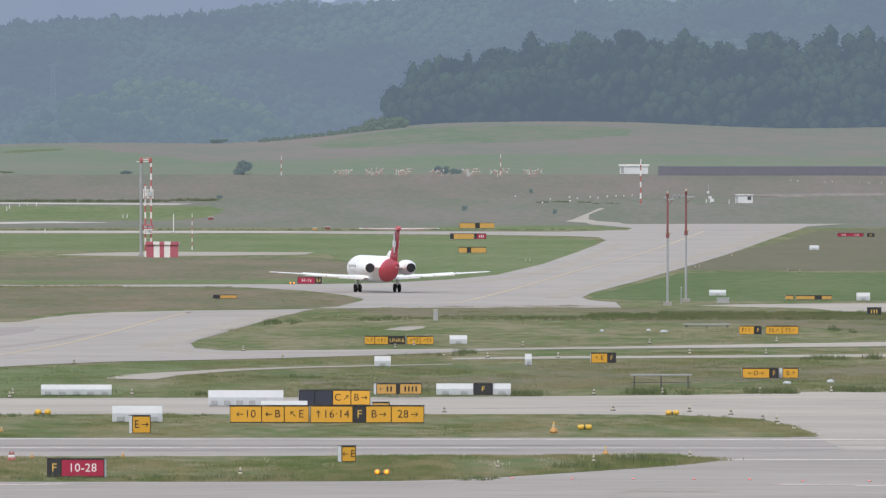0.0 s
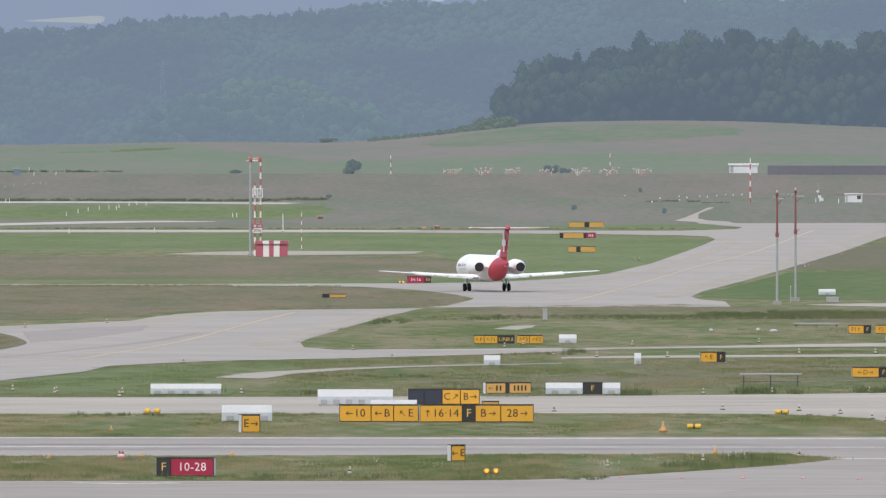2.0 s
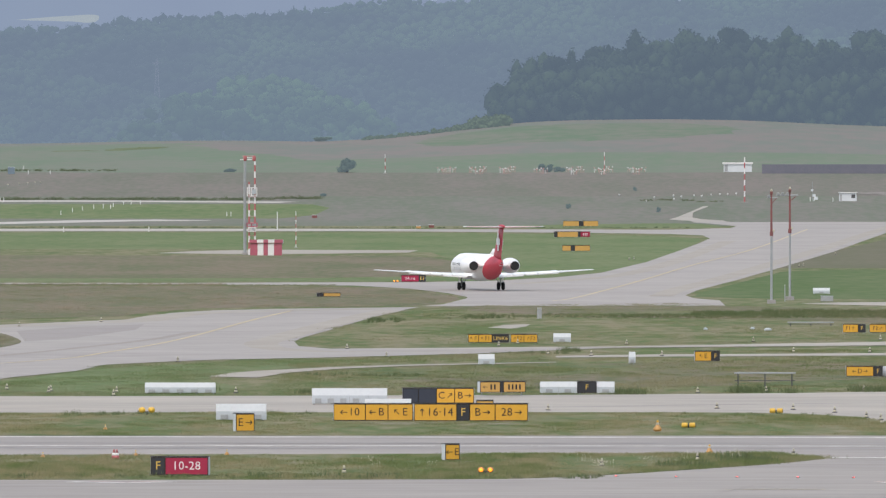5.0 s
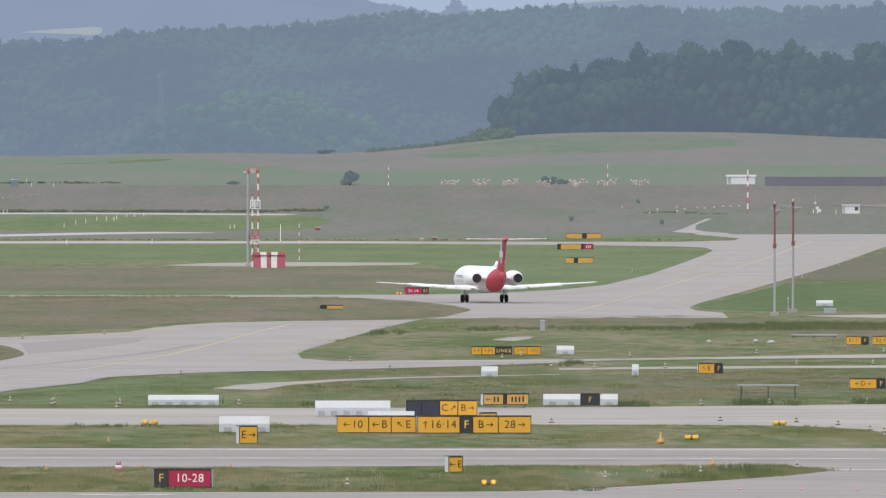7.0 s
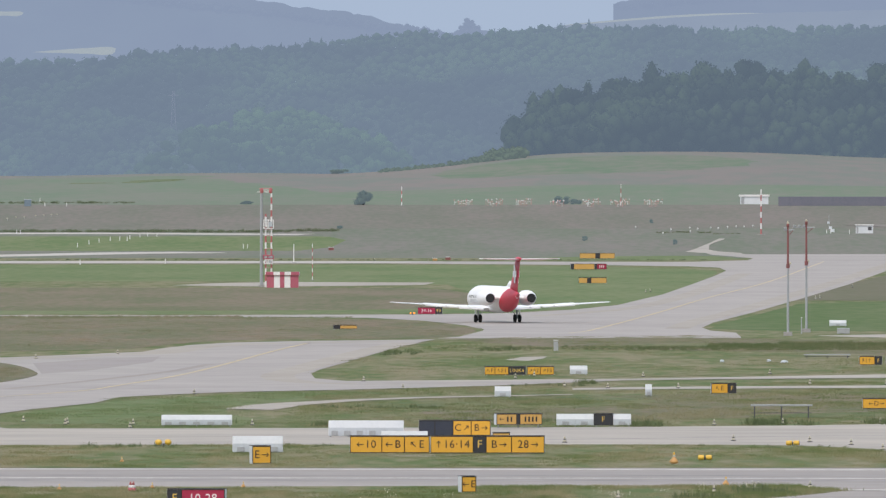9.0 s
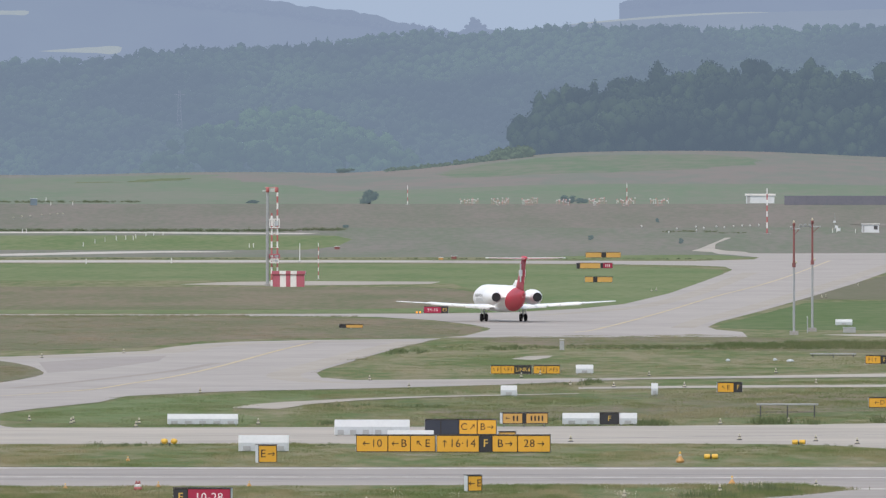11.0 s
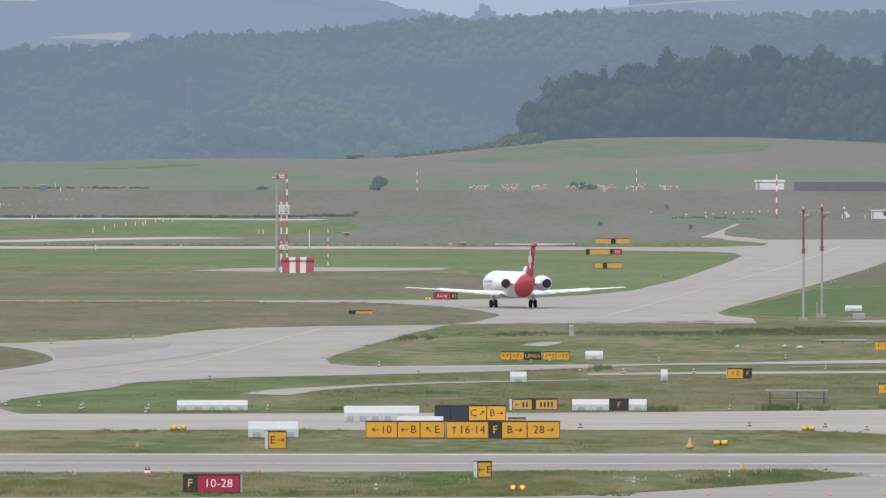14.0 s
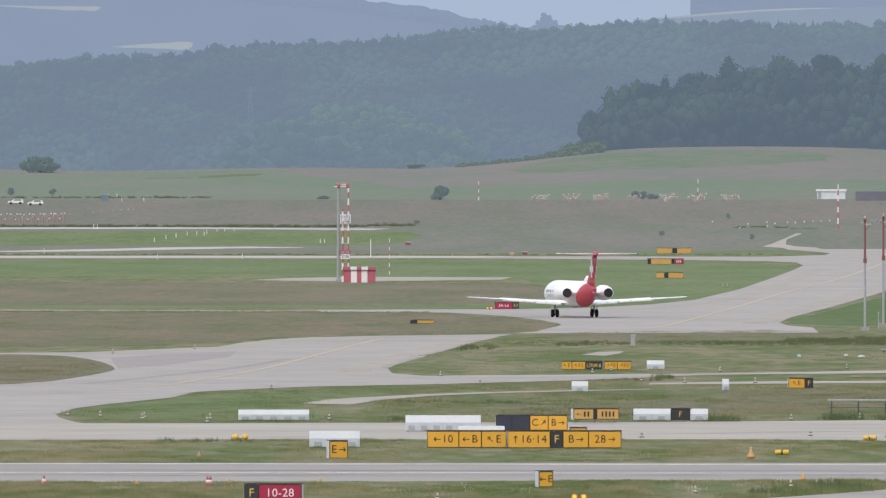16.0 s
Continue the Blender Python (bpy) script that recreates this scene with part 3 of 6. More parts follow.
for k, line in enumerate(([(4.8, 739.1), (6.8, 751.2), (8.7, 758.7)], [(8.9, 725.0), (10.7, 739.1), (12.4, 751.2)], [(-30.2, 736.7), (-18.0, 739.1), (-5.7, 746.3)], [(11.8, 771.6), (13.5, 776.8), (16.9, 784.9)], [(-16.5, 727.3), (-5.6, 731.9), (9.6, 729.6)])):
    marking(line, 0.05, JOINT, "sealed joint in the paving")


# ---- airfield signs ----
GLYPHS = {}


def glyphs(text, size):
    """The mesh of a word in the built-in font, and its width."""
    key = (text, round(size, 3))
    if key not in GLYPHS:
        cu = bpy.data.curves.new("lettering", "FONT")
        cu.body, cu.size, cu.align_x, cu.align_y = text, size, "CENTER", "CENTER"
        cu.extrude = 0.006
        cu.space_character = 1.06
        cu.resolution_u = 3
        tmp = bpy.data.objects.new("lettering", cu)
        GLYPHS[key] = bpy.data.meshes.new_from_object(tmp)
        bpy.data.objects.remove(tmp)
        bpy.data.curves.remove(cu)
    me = GLYPHS[key]
    xs = [v.co.x for v in me.vertices]
    return me, max(xs) - min(xs)


def lettering(text, size, mat, parent, x, z, y):
    """Raised lettering on a sign face that looks along -y; the text is centred on x, z."""
    me = glyphs(text, size)[0].copy()
    me.materials.clear()
    me.materials.append(mat)
    ob = new("lettering", me)
    ob.parent = parent
    ob.matrix_basis = pose(x, y, z, 90, 0, 0)
    return ob


def arrow(angle, size, mat, parent, x, z, y):
    """An arrow of three bars; angle 0 points right, 90 up."""
    bm = bmesh.new()
    w = size * 0.12
    add_box(bm, 0, 0, 0, size, w, 0.012)
    for s in (1, -1):
        made = bmesh.ops.create_cube(bm, size=1.0, matrix=pose(size * 0.36, s * size * 0.14, 0, 0, 0, -s * 45) @ Matrix.Diagonal((size * 0.46, w, 0.012, 1)))
    ob = part("arrow", bm, mat, parent)
    ob.matrix_basis = pose(x, y, z, 90, 0, 0) @ pose(0, 0, 0, 0, 0, angle)
    return ob


ARROWS = {"<": 180, ">": 0, "^": 90, "/": 45, "\\": 135}
FACES = {"Y": (SIGN_YELLOW, LETTER_BLACK), "O": (SIGN_FADED, LETTER_BLACK), "K": (SIGN_BLACK, LETTER_YELLOW), "N": (SIGN_NAVY, LETTER_YELLOW), "R": (SIGN_RED, LETTER_WHITE), "W": (WHITE_METAL, LETTER_BLACK)}


def taxi_sign(x, y, panels, high, label, turn=0.0, leg=0.12, deep=0.32, blank=False):
    """A lit guidance sign: casing on short legs, panel after panel of (width, kind, text); arrows as < > ^ / \\ ."""
    wide = sum(p[0] for p in panels)
    top = thing("guidance_sign", x, y, 0, turn, label, "airfield sign", "guidance signs")
    part("casing", box(0, deep / 2, leg + high / 2, wide + 0.06, deep, high + 0.05, 0.025), WHITE_METAL, top, "white metal casing")
    part("cap", box(0, deep / 2, leg + high + 0.045, wide + 0.10, deep + 0.06, 0.035, 0.01), LETTER_BLACK if panels[0][1] in "YOKNR" else WHITE_METAL, top)
    count = max(2, int(wide / 1.4) + 1)
    for k in range(count):
        lx = -wide / 2 + 0.2 + (wide - 0.4) * k / (count - 1)
        leg_part = part("leg", rod((lx, deep / 2, -0.02), (lx, deep / 2, leg + 0.02), 0.045, sides=8), GREY_METAL, top)
        part("foot_plate", box(lx, deep / 2, 0.012, 0.22, 0.22, 0.025), GREY_METAL, leg_part)
    at = -wide / 2
    for w, kind, text in panels:
        face_mat, ink = FACES[kind]
        face = part("panel", box(at + w / 2, -0.012, leg + high / 2, w - 0.03, 0.03, high - 0.03, 0.01), face_mat, top)
        for side in (-1, 1):
            part("frame_bar", box(at + w / 2 + side * (w / 2 - 0.008), -0.02, leg + high / 2, 0.045, 0.04, high), LETTER_BLACK, face)
        for side in (-1, 1):
            part("frame_bar", box(at + w / 2, -0.02, leg + high / 2 + side * (high / 2 - 0.008), w - 0.05, 0.04, 0.045), LETTER_BLACK, face)
        size = high * 0.67
        tokens, word = [], ""
        for c in text:
            if c in ARROWS:
                if word:
                    tokens.append(word)
                    word = ""
                tokens.append(c)
            else:
                word += c
        if word:
            tokens.append(word)
        spans = [high * 0.40 if t in ARROWS else high * 0.4 * len(t) if blank else glyphs(t, size)[1] for t in tokens]
        whole = sum(spans) + 0.16 * high * max(0, len(tokens) - 1)
        fit = min(1.0, (w - 0.10) / whole) if whole else 1.0
        cx = at + w / 2 - whole * fit / 2
        for t, span in zip(tokens, spans):
            mid = cx + span * fit / 2
            if t in ARROWS:
                arrow(ARROWS[t], high * 0.40 * fit, ink, face, mid, leg + high * 0.5, -0.034)
            elif blank:
                bars = bmesh.new()
                for b in range(max(1, len(t))):
                    add_box(bars, mid + (b - (len(t) - 1) / 2) * high * 0.36 * fit, -0.034, leg + high * 0.5, high * 0.16 * fit, 0.012, high * 0.5)
                part("lettering", bars, ink, face)
            else:
                lettering(t, size * fit, ink, face, mid, leg + high * 0.5, -0.032)
            cx += (span + 0.16 * high) * fit
        at += w
    return top


def sign_back(x, y, wide, high, label, turn=0.0, leg=0.12, low=0.35, boxes=3):
    """A guidance sign from behind: a long white casing with a sloped hood and service boxes below."""
    top = thing("guidance_sign", x, y, 0, turn, label, "airfield sign", "guidance signs")
    bm = bmesh.new()
    # cross-section: back face, sloped hood, front face
    prof = [(0.0, leg), (0.0, leg + high * 0.55), (0.10, leg + high), (0.42, leg + high), (0.42, leg)]
    ends = []
    for x_end in (-wide / 2, wide / 2):
        ends.append([bm.verts.new((x_end, a, b)) for a, b in prof])
    for k in range(5):
        bm.faces.new((ends[0][k], ends[1][k], ends[1][(k + 1) % 5], ends[0][(k + 1) % 5]))
    bm.faces.new(ends[0])
    bm.faces.new(list(reversed(ends[1])))
    bmesh.ops.recalc_face_normals(bm, faces=bm.faces)
    bmesh.ops.bevel(bm, geom=list(bm.edges), offset=0.015, segments=1, affect="EDGES")
    body = part("casing", bm, WHITE_METAL, top)
    # grey lower face paints in the shade that falls below the hood
    part("shade_face", box(0, -0.006, leg + high * 0.27, wide - 0.04, 0.02, high * 0.52, 0.004), PANEL_GREY, body, "lower face painted grey for shade")
    for k in range(boxes):
        bx = -wide / 2 + wide * (k + 0.5) / boxes
        part("service_box", box(bx, -0.07, leg + high * 0.18, min(0.5, wide / boxes * 0.5), 0.12, high * 0.32, 0.02), GREY_METAL, body)
    joints = max(1, int(wide / 1.2))
    for k in range(1, joints):
        part("seam", box(-wide / 2 + wide * k / joints, -0.014, leg + high * 0.27, 0.025, 0.014, high * 0.5), GREY_METAL, body)
    count = max(2, int(wide / 1.2) + 1)
    for k in range(count):
        lx = -wide / 2 + 0.15 + (wide - 0.3) * k / (count - 1)
        part("leg", rod((lx, 0.2, -0.02), (lx, 0.2, leg + 0.02), 0.05, sides=8), GREY_METAL, top)
    return top


taxi_sign(-11.67, 912.0, [(2.13, "Y", "<10"), (1.52, "Y", "<B"), (1.67, "Y", "\\E")], 1.10, "yellow direction sign lettered 10, B and E")
taxi_sign(-5.09, 911.1, [(2.85, "Y", "^16\u00b714"), (0.87, "K", "F"), (1.71, "Y", "B>"), (2.20, "Y", "28>")], 1.12, "yellow direction sign lettered 16 14, F, B and 28")
taxi_sign(-7.78, 972.3, [(1.13, "N", ""), (1.30, "N", ""), (1.30, "Y", "C/"), (1.38, "Y", "B>")], 1.05, "half dark direction sign lettered C and B")
taxi_sign(-3.26, 1004.4, [(1.51, "O", "<FE"), (0.25, "K", ""), (1.67, "O", "F-14")], 0.77, "weathered orange sign with unreadable lettering", blank=True, leg=0.3, turn=13, deep=0.8)
taxi_sign(-19.55, 878.6, [(1.21, "Y", "E>")], 1.10, "yellow direction sign lettered E", turn=16, deep=0.7)
taxi_sign(-20.69, 763.8, [(0.80, "K", "F"), (2.45, "R", "10-28")], 0.99, "red runway holding sign lettered 10-28", turn=-7, deep=0.6)
taxi_sign(-5.57, 800.0, [(0.87, "Y", "<E")], 0.90, "yellow direction sign lettered E", turn=20, deep=0.6)
taxi_sign(-5.42, 1263.2, [(0.95, "Y", "\\F"), (1.26, "Y", "\\F1"), (1.58, "K", "LINK6")], 0.74, "yellow and black sign lettered F, F1 and LINK6")
taxi_sign(-2.11, 1263.2, [(1.21, "Y", "/F2"), (1.26, "Y", "/F3")], 0.74, "yellow sign lettered F2 and F3")
taxi_sign(13.70, 1157.4, [(1.40, "Y", "\\E"), (0.72, "K", "F")], 0.82, "yellow and black sign lettered E and F", turn=6)
taxi_sign(25.36, 1083.1, [(2.17, "Y", "<D>"), (0.72, "K", "F")], 0.77, "yellow sign lettered D beside a black F")
taxi_sign(27.76, 1083.1, [(1.26, "Y", "B/")], 0.77, "yellow sign lettered B")
taxi_sign(30.13, 1329.4, [(1.50, "Y", "F1^"), (0.72, "K", "F")], 0.78, "yellow and black sign lettered F1 and F")
taxi_sign(33.24, 1329.4, [(1.61, "Y", "F2/"), (1.61, "Y", "F3/")], 0.78, "yellow sign lettered F2 and F3")
taxi_sign(-17.72, 1802.4, [(2.33, "R", "34-16"), (0.90, "K", "E3")], 0.86, "red runway holding sign lettered 34-16")
taxi_sign(-26.29, 1634.4, [(0.82, "K", ""), (2.04, "O", "")], 0.41, "low orange sign half sunk in meadow", leg=0.1)
taxi_sign(7.40, 2961.0, [(3.45, "O", ""), (0.99, "K", ""), (3.21, "O", "")], 1.11, "far orange and black direction sign")
taxi_sign(3.72, 2628.2, [(0.66, "K", ""), (3.95, "O", "")], 1.04, "far orange direction sign")
taxi_sign(7.03, 2635.8, [(0.88, "K", ""), (1.87, "R", "E-E")], 0.99, "far red holding sign with unreadable lettering", blank=True)
taxi_sign(4.99, 2303.0, [(1.44, "O", ""), (0.67, "K", ""), (2.59, "O", "")], 0.91, "far orange and black direction sign")
taxi_sign(81.30, 2706.2, [(2.49, "R", "ENNE"), (2.71, "R", "ENNE")], 0.62, "far low red sign with unreadable lettering", blank=True, leg=0.1)
taxi_sign(85.11, 2698.2, [(1.46, "K", "EN")], 0.67, "far low black sign with unreadable lettering", blank=True, leg=0.1)
taxi_sign(41.45, 1622.8, [(1.01, "O", "")], 0.47, "low orange sign standing in mown grass")
taxi_sign(44.36, 1622.8, [(2.30, "O", ""), (0.81, "K", ""), (1.22, "O", "")], 0.44, "low orange and black sign")
taxi_sign(46.92, 1475.7, [(1.54, "K", "F11")], 0.80, "black sign with worn lettering", blank=True)
sign_back(-27.34, 1011.1, 5.27, 0.76, "long white sign casing from behind", boxes=5)
sign_back(-14.11, 970.2, 5.38, 1.09, "long white sign casing with service boxes", boxes=6)
sign_back(-20.60, 913.8, 3.39, 1.07, "white sign casing with service boxes", boxes=3)
sign_back(-10.92, 932.5, 3.19, 1.05, "white sign casing standing behind another sign", boxes=3)
sign_back(-5.08, 1140.0, 1.38, 0.85, "short white sign casing", boxes=1)
sign_back(1.43, 1266.7, 1.64, 0.79, "short white sign casing", boxes=1)
sign_back(7.21, 1145.7, 0.57, 0.95, "narrow white sign casing seen end on", boxes=1)
sign_back(33.70, 1664.2, 2.08, 0.69, "white casing on a grey plinth", boxes=1)
sign_back(49.95, 1611.3, 1.61, 0.94, "white casing with a grey service box", boxes=1)
sign_back(64.68, 2362.7, 1.67, 0.79, "far small white casing", boxes=1)
sign_back(26.97, 1083.4, 0.30, 0.78, "narrow white casing between two signs", boxes=1)
sign_back(0.88, 1011.1, 2.78, 0.84, "white sign casing with plain panels", boxes=2)
taxi_sign(2.99, 1011.1, [(1.43, "K", "F")], 0.84, "black location sign lettered F")
sign_back(4.38, 1011.1, 1.35, 0.84, "white sign casing with plain panels", boxes=1)


# ---- the airliner ----
def loft(rings, closed=True):
    bm = bmesh.new()
    vs = [[bm.verts.new(p) for p in ring] for ring in rings]
    n = len(vs[0])
    for a, b in zip(vs, vs[1:]):
        for k in range(n):
            f = bm.faces.new((a[k], a[(k + 1) % n], b[(k + 1) % n], b[k]))
            f.smooth = True
    if closed:
        bm.faces.new(vs[0])
        bm.faces.new(list(reversed(vs[-1])))
    bmesh.ops.recalc_face_normals(bm, faces=bm.faces)
    return bm


def aerofoil(chord, thick, n=10):
    """Points (along, up) round a wing section; along runs backwards from the leading edge."""
    up, lo = [], []
    for k in range(n + 1):
        s = (1 - math.cos(math.pi * k / n)) / 2
        t = 5 * thick * (0.2969 * math.sqrt(s) - 0.126 * s - 0.3516 * s * s + 0.2843 * s ** 3 - 0.1015 * s ** 4)
        up.append((s * chord, t * chord))
        lo.append((s * chord, -t * chord * 0.7))
    return up + lo[-2:0:-1]


AIR_WHITE = material("white_aircraft_paint", (0.93, 0.93, 0.92), 0.35, other=(0.89, 0.89, 0.89), scale=0.4)
AIR_RED = material("red_aircraft_paint", (0.57, 0.055, 0.085), 0.5, other=(0.51, 0.05, 0.075), scale=0.4)
AIR_PINK = material("bleached_red_elevator", (0.66, 0.34, 0.35), 0.5, other=(0.62, 0.42, 0.42), scale=0.4)
AIR_GREY = material("bare_wing_metal", (0.62, 0.63, 0.64), 0.4, 0.3, other=(0.54, 0.55, 0.56), scale=0.6)
NOZZLE = material("sooty_nozzle", (0.05, 0.05, 0.055), 0.5, 0.6, other=(0.03, 0.03, 0.03), scale=3)
TYRE = material("tyre_rubber", (0.022, 0.022, 0.023), 0.9, other=(0.035, 0.034, 0.033), scale=6)
WINDOW = material("dark_cabin_window", (0.12, 0.13, 0.14), 0.15)


def airliner(x, y, turn):
    """A twin-jet with engines at the rear and a T-tail, nose along +y, main wheels at the origin."""
    top = thing("airliner", x, y, PAVE, turn, "white twin-jet airliner with a red tail, taxiing away", "airliner")
    cz, r = 2.95, 1.65
    # stations: y, radius, centre height
    body = [(17.4, 0.05, 2.55), (17.1, 0.45, 2.56), (16.4, 0.88, 2.62), (15.2, 1.25, 2.74), (13.8, 1.52, 2.86), (12.2, 1.64, 2.94), (10.0, r, cz), (0.0, r, cz), (-4.5, r, cz), (-6.5, 1.52, 2.97), (-8.0, 1.33, 3.02), (-9.5, 1.08, 3.10), (-11.0, 0.84, 3.22), (-12.3, 0.63, 3.34), (-13.5, 0.43, 3.46), (-14.4, 0.26, 3.54)]
    # the rear narrows faster in plan than in height
    tall = lambda y: float(np.interp(-y, [4.5, 8.0, 11.0, 14.8], [1.0, 1.15, 1.32, 1.35]))
    ring = lambda s: [(s[1] * math.cos(2 * math.pi * k / 28), s[0], s[2] + s[1] * math.sin(2 * math.pi * k / 28) * tall(s[0])) for k in range(28)]
    fuselage = part("fuselage", loft([ring(s) for s in body]), AIR_WHITE, top)
    # the red of the tail begins farther forward along the belly than along the back
    rear = [4.5, 6.5, 8.0, 9.5, 11.0, 12.3, 13.5, 14.4, 14.8]
    def skin(y, a):
        rr = float(np.interp(-y, rear, [r, 1.52, 1.33, 1.08, 0.84, 0.64, 0.44, 0.28, 0.10]))
        zz = float(np.interp(-y, rear, [cz, 2.97, 3.02, 3.10, 3.22, 3.34, 3.46, 3.54, 3.58]))
        return (1.01 * rr * math.cos(a), y, zz + 1.01 * tall(y) * rr * math.sin(a))

    angles = [2 * math.pi * k / 28 for k in range(28)]
    edge = lambda a: 8.6 + 1.6 * math.sin(a)
    bm = loft([[skin(-(edge(a) + t * (14.8 - edge(a))), a) for a in angles] for t in (0.0, 0.1, 0.2, 0.35, 0.5, 0.65, 0.8, 0.92, 1.0)], False)
    part("tail_cone", bm, AIR_RED, top, "red tail cone")
    for side in (-1, 1):
        for k in range(22):
            wy = 11.5 - k * 0.82
            part("cabin_window", box(side * (r + 0.002) * math.cos(0.16), wy, cz + r * math.sin(0.16), 0.03, 0.26, 0.36, 0.01), WINDOW, fuselage)
        # rough title bars on the flank, unreadable at this distance
        bars = bmesh.new()
        for k in range(9):
            add_box(bars, side * (r - 0.05) * math.cos(0.16), 10.5 - k * 0.7, cz - r * math.sin(0.16), 0.16, 0.45, 0.42)
        part("title", bars, AIR_GREY, fuselage, "grey lettering on the flank")
        # wings: swept, a little dihedral
        w_rings = []
        for s, lead, chord, up, th in ((0.0, 4.1, 5.4, 1.75, 0.15), (1.7, 3.5, 4.9, 1.80, 0.145), (4.9, 2.05, 3.6, 1.99, 0.135), (9.5, 0.35, 2.45, 2.28, 0.11), (13.7, -1.2, 1.45, 2.56, 0.10), (14.04, -1.55, 0.9, 2.58, 0.08)):
            w_rings.append([(side * s, lead - a, up + b) for a, b in aerofoil(chord, th)])
        wing = part("wing", loft(w_rings), AIR_WHITE, top)
        for s in (3.9, 6.9, 9.9):
            fy = 3.2 - s * 0.36 - 3.4 + s * 0.18
            fair = loft([[(side * s + q * 0.17 * math.cos(a), fy + 1.3 - 2.6 * k / 6, 1.72 + s * 0.062 + q * 0.16 * math.sin(a)) for a in [2 * math.pi * j / 10 for j in range(10)]] for k, q in enumerate((0.1, 0.7, 1, 1, 0.85, 0.5, 0.08))])
            part("flap_fairing", fair, AIR_WHITE, wing)
        for f0, f1, fy, fz in ((2.0, 5.2, -0.95, 1.70), (5.4, 9.6, -1.3, 2.02)):
            flap = part("flap", box(0, 0, 0, f1 - f0, 1.45, 0.2, 0.07), AIR_WHITE, wing)
            flap.matrix_basis = pose(side * (f0 + f1) / 2, fy, fz + 0.16, 9, -side * 3.5, 0)
        # engines on stub pylons
        ex, ez = side * 2.62, 3.15
        prof = [(-4.2, 0.84), (-4.6, 0.93), (-5.6, 0.97), (-6.8, 0.97), (-8.2, 0.88), (-9.3, 0.67), (-9.6, 0.58)]
        ring_at = lambda py, pr: [(ex + pr * math.cos(2 * math.pi * k / 22), py, ez + pr * math.sin(2 * math.pi * k / 22)) for k in range(22)]
        nacelle = part("engine_nacelle", loft([ring_at(*p) for p in prof], False), AIR_WHITE, top)
        part("exhaust_nozzle", loft([ring_at(-9.62, 0.57), ring_at(-9.65, 0.51), ring_at(-9.2, 0.46), ring_at(-8.4, 0.42)]), NOZZLE, nacelle, "dark exhaust nozzle")
        part("intake_lip", loft([ring_at(-4.2, 0.84), ring_at(-4.1, 0.76), ring_at(-4.3, 0.66), ring_at(-5.2, 0.62)]), AIR_GREY, nacelle, "bare metal intake lip")
        part("pylon", box(side * 1.55, -7.0, 3.2, 1.2, 3.2, 0.28, 0.1), AIR_WHITE, nacelle)
        # main gear, two wheels a leg
        gx = side * 2.52
        gear = part("main_gear", rod((gx, 0, 0.5), (gx * 0.97, 0.05, 1.9), 0.09, 0.12, 12), GREY_METAL, top, "steel landing gear leg")
        part("gear_strut", rod((gx, 0, 0.75), (gx * 0.6, 0.1, 1.8), 0.05, sides=8), GREY_METAL, gear)
        part("gear_door", box(gx + side * 0.28, 0.1, 1.35, 0.05, 0.8, 0.75, 0.02), AIR_WHITE, gear)
        for k in (-1, 1):
            wheel = part("wheel", lathe([(0.2, -0.17), (0.42, -0.17), (0.50, -0.10), (0.51, 0.0), (0.50, 0.10), (0.42, 0.17), (0.2, 0.17)], 22, Matrix.Translation((gx + k * 0.3, 0, 0.51)) @ pose(0, 0, 0, 0, 90, 0)), TYRE, gear, "black tyre")
            part("rim", lathe([(0.03, -0.12), (0.2, -0.175), (0.2, 0.175), (0.03, 0.12)], 14, Matrix.Translation((gx + k * 0.3, 0, 0.51)) @ pose(0, 0, 0, 0, 90, 0)), GREY_METAL, wheel)
        # tailplane on top of the fin
        t_rings = []
        for s, lead, chord, up in ((0.0, -13.5, 3.0, 8.02), (2.4, -14.4, 2.3, 8.06), (5.02, -15.4, 1.3, 8.12)):
            t_rings.append([(side * s, lead - a, up + b) for a, b in aerofoil(chord, 0.09)])
        tailplane = part("tailplane", loft(t_rings), AIR_WHITE, top)
        e_rings = [[(side * s, lead - a, up + b + 0.01) for a, b in aerofoil(chord, 0.22)] for s, lead, chord, up in ((0.3, -15.85, 0.75, 8.02), (2.4, -16.15, 0.62, 8.06), (4.7, -16.35, 0.42, 8.11))]
        part("elevator", loft(e_rings), AIR_PINK, tailplane, "bleached red elevator")
    # fin: red with a white cross
    f_rings = []
    for z, lead, chord, th in ((3.7, -8.6, 5.7, 0.10), (5.2, -10.3, 4.6, 0.10), (6.6, -11.8, 3.8, 0.10), (8.05, -13.3, 3.1, 0.10)):
        f_rings.append([(b, lead - a, z) for a, b in aerofoil(chord, th)])
    fin = part("fin", loft(f_rings), AIR_RED, top, "red fin with a white cross")
    part("fillet", loft([[(b, -5.9 - a, 4.4) for a, b in aerofoil(4.2, 0.06)], [(b * 0.6, -8.6 - a, 5.3) for a, b in aerofoil(2.0, 0.06)]]), AIR_WHITE, fin)
    for side in (-1, 1):
        cross = bmesh.new()
        add_box(cross, side * 0.2, -13.5, 6.2, 0.06, 0.8, 2.3)
        add_box(cross, side * 0.2, -13.5, 6.2, 0.062, 2.3, 0.8)
        part("cross", cross, AIR_WHITE, fin, "white cross")
    part("fin_bullet", loft([[(q * 0.24 * math.cos(a), -12.9 - 4.4 * k / 6, 8.12 + q * 0.26 * math.sin(a)) for a in [2 * math.pi * j / 12 for j in range(12)]] for k, q in enumerate((0.1, 0.7, 1, 1, 0.9, 0.6, 0.1))]), AIR_RED, fin)
    nose = part("nose_gear", rod((0, 14.0, 0.4), (0, 13.9, 1.7), 0.07, sides=10), GREY_METAL, top)
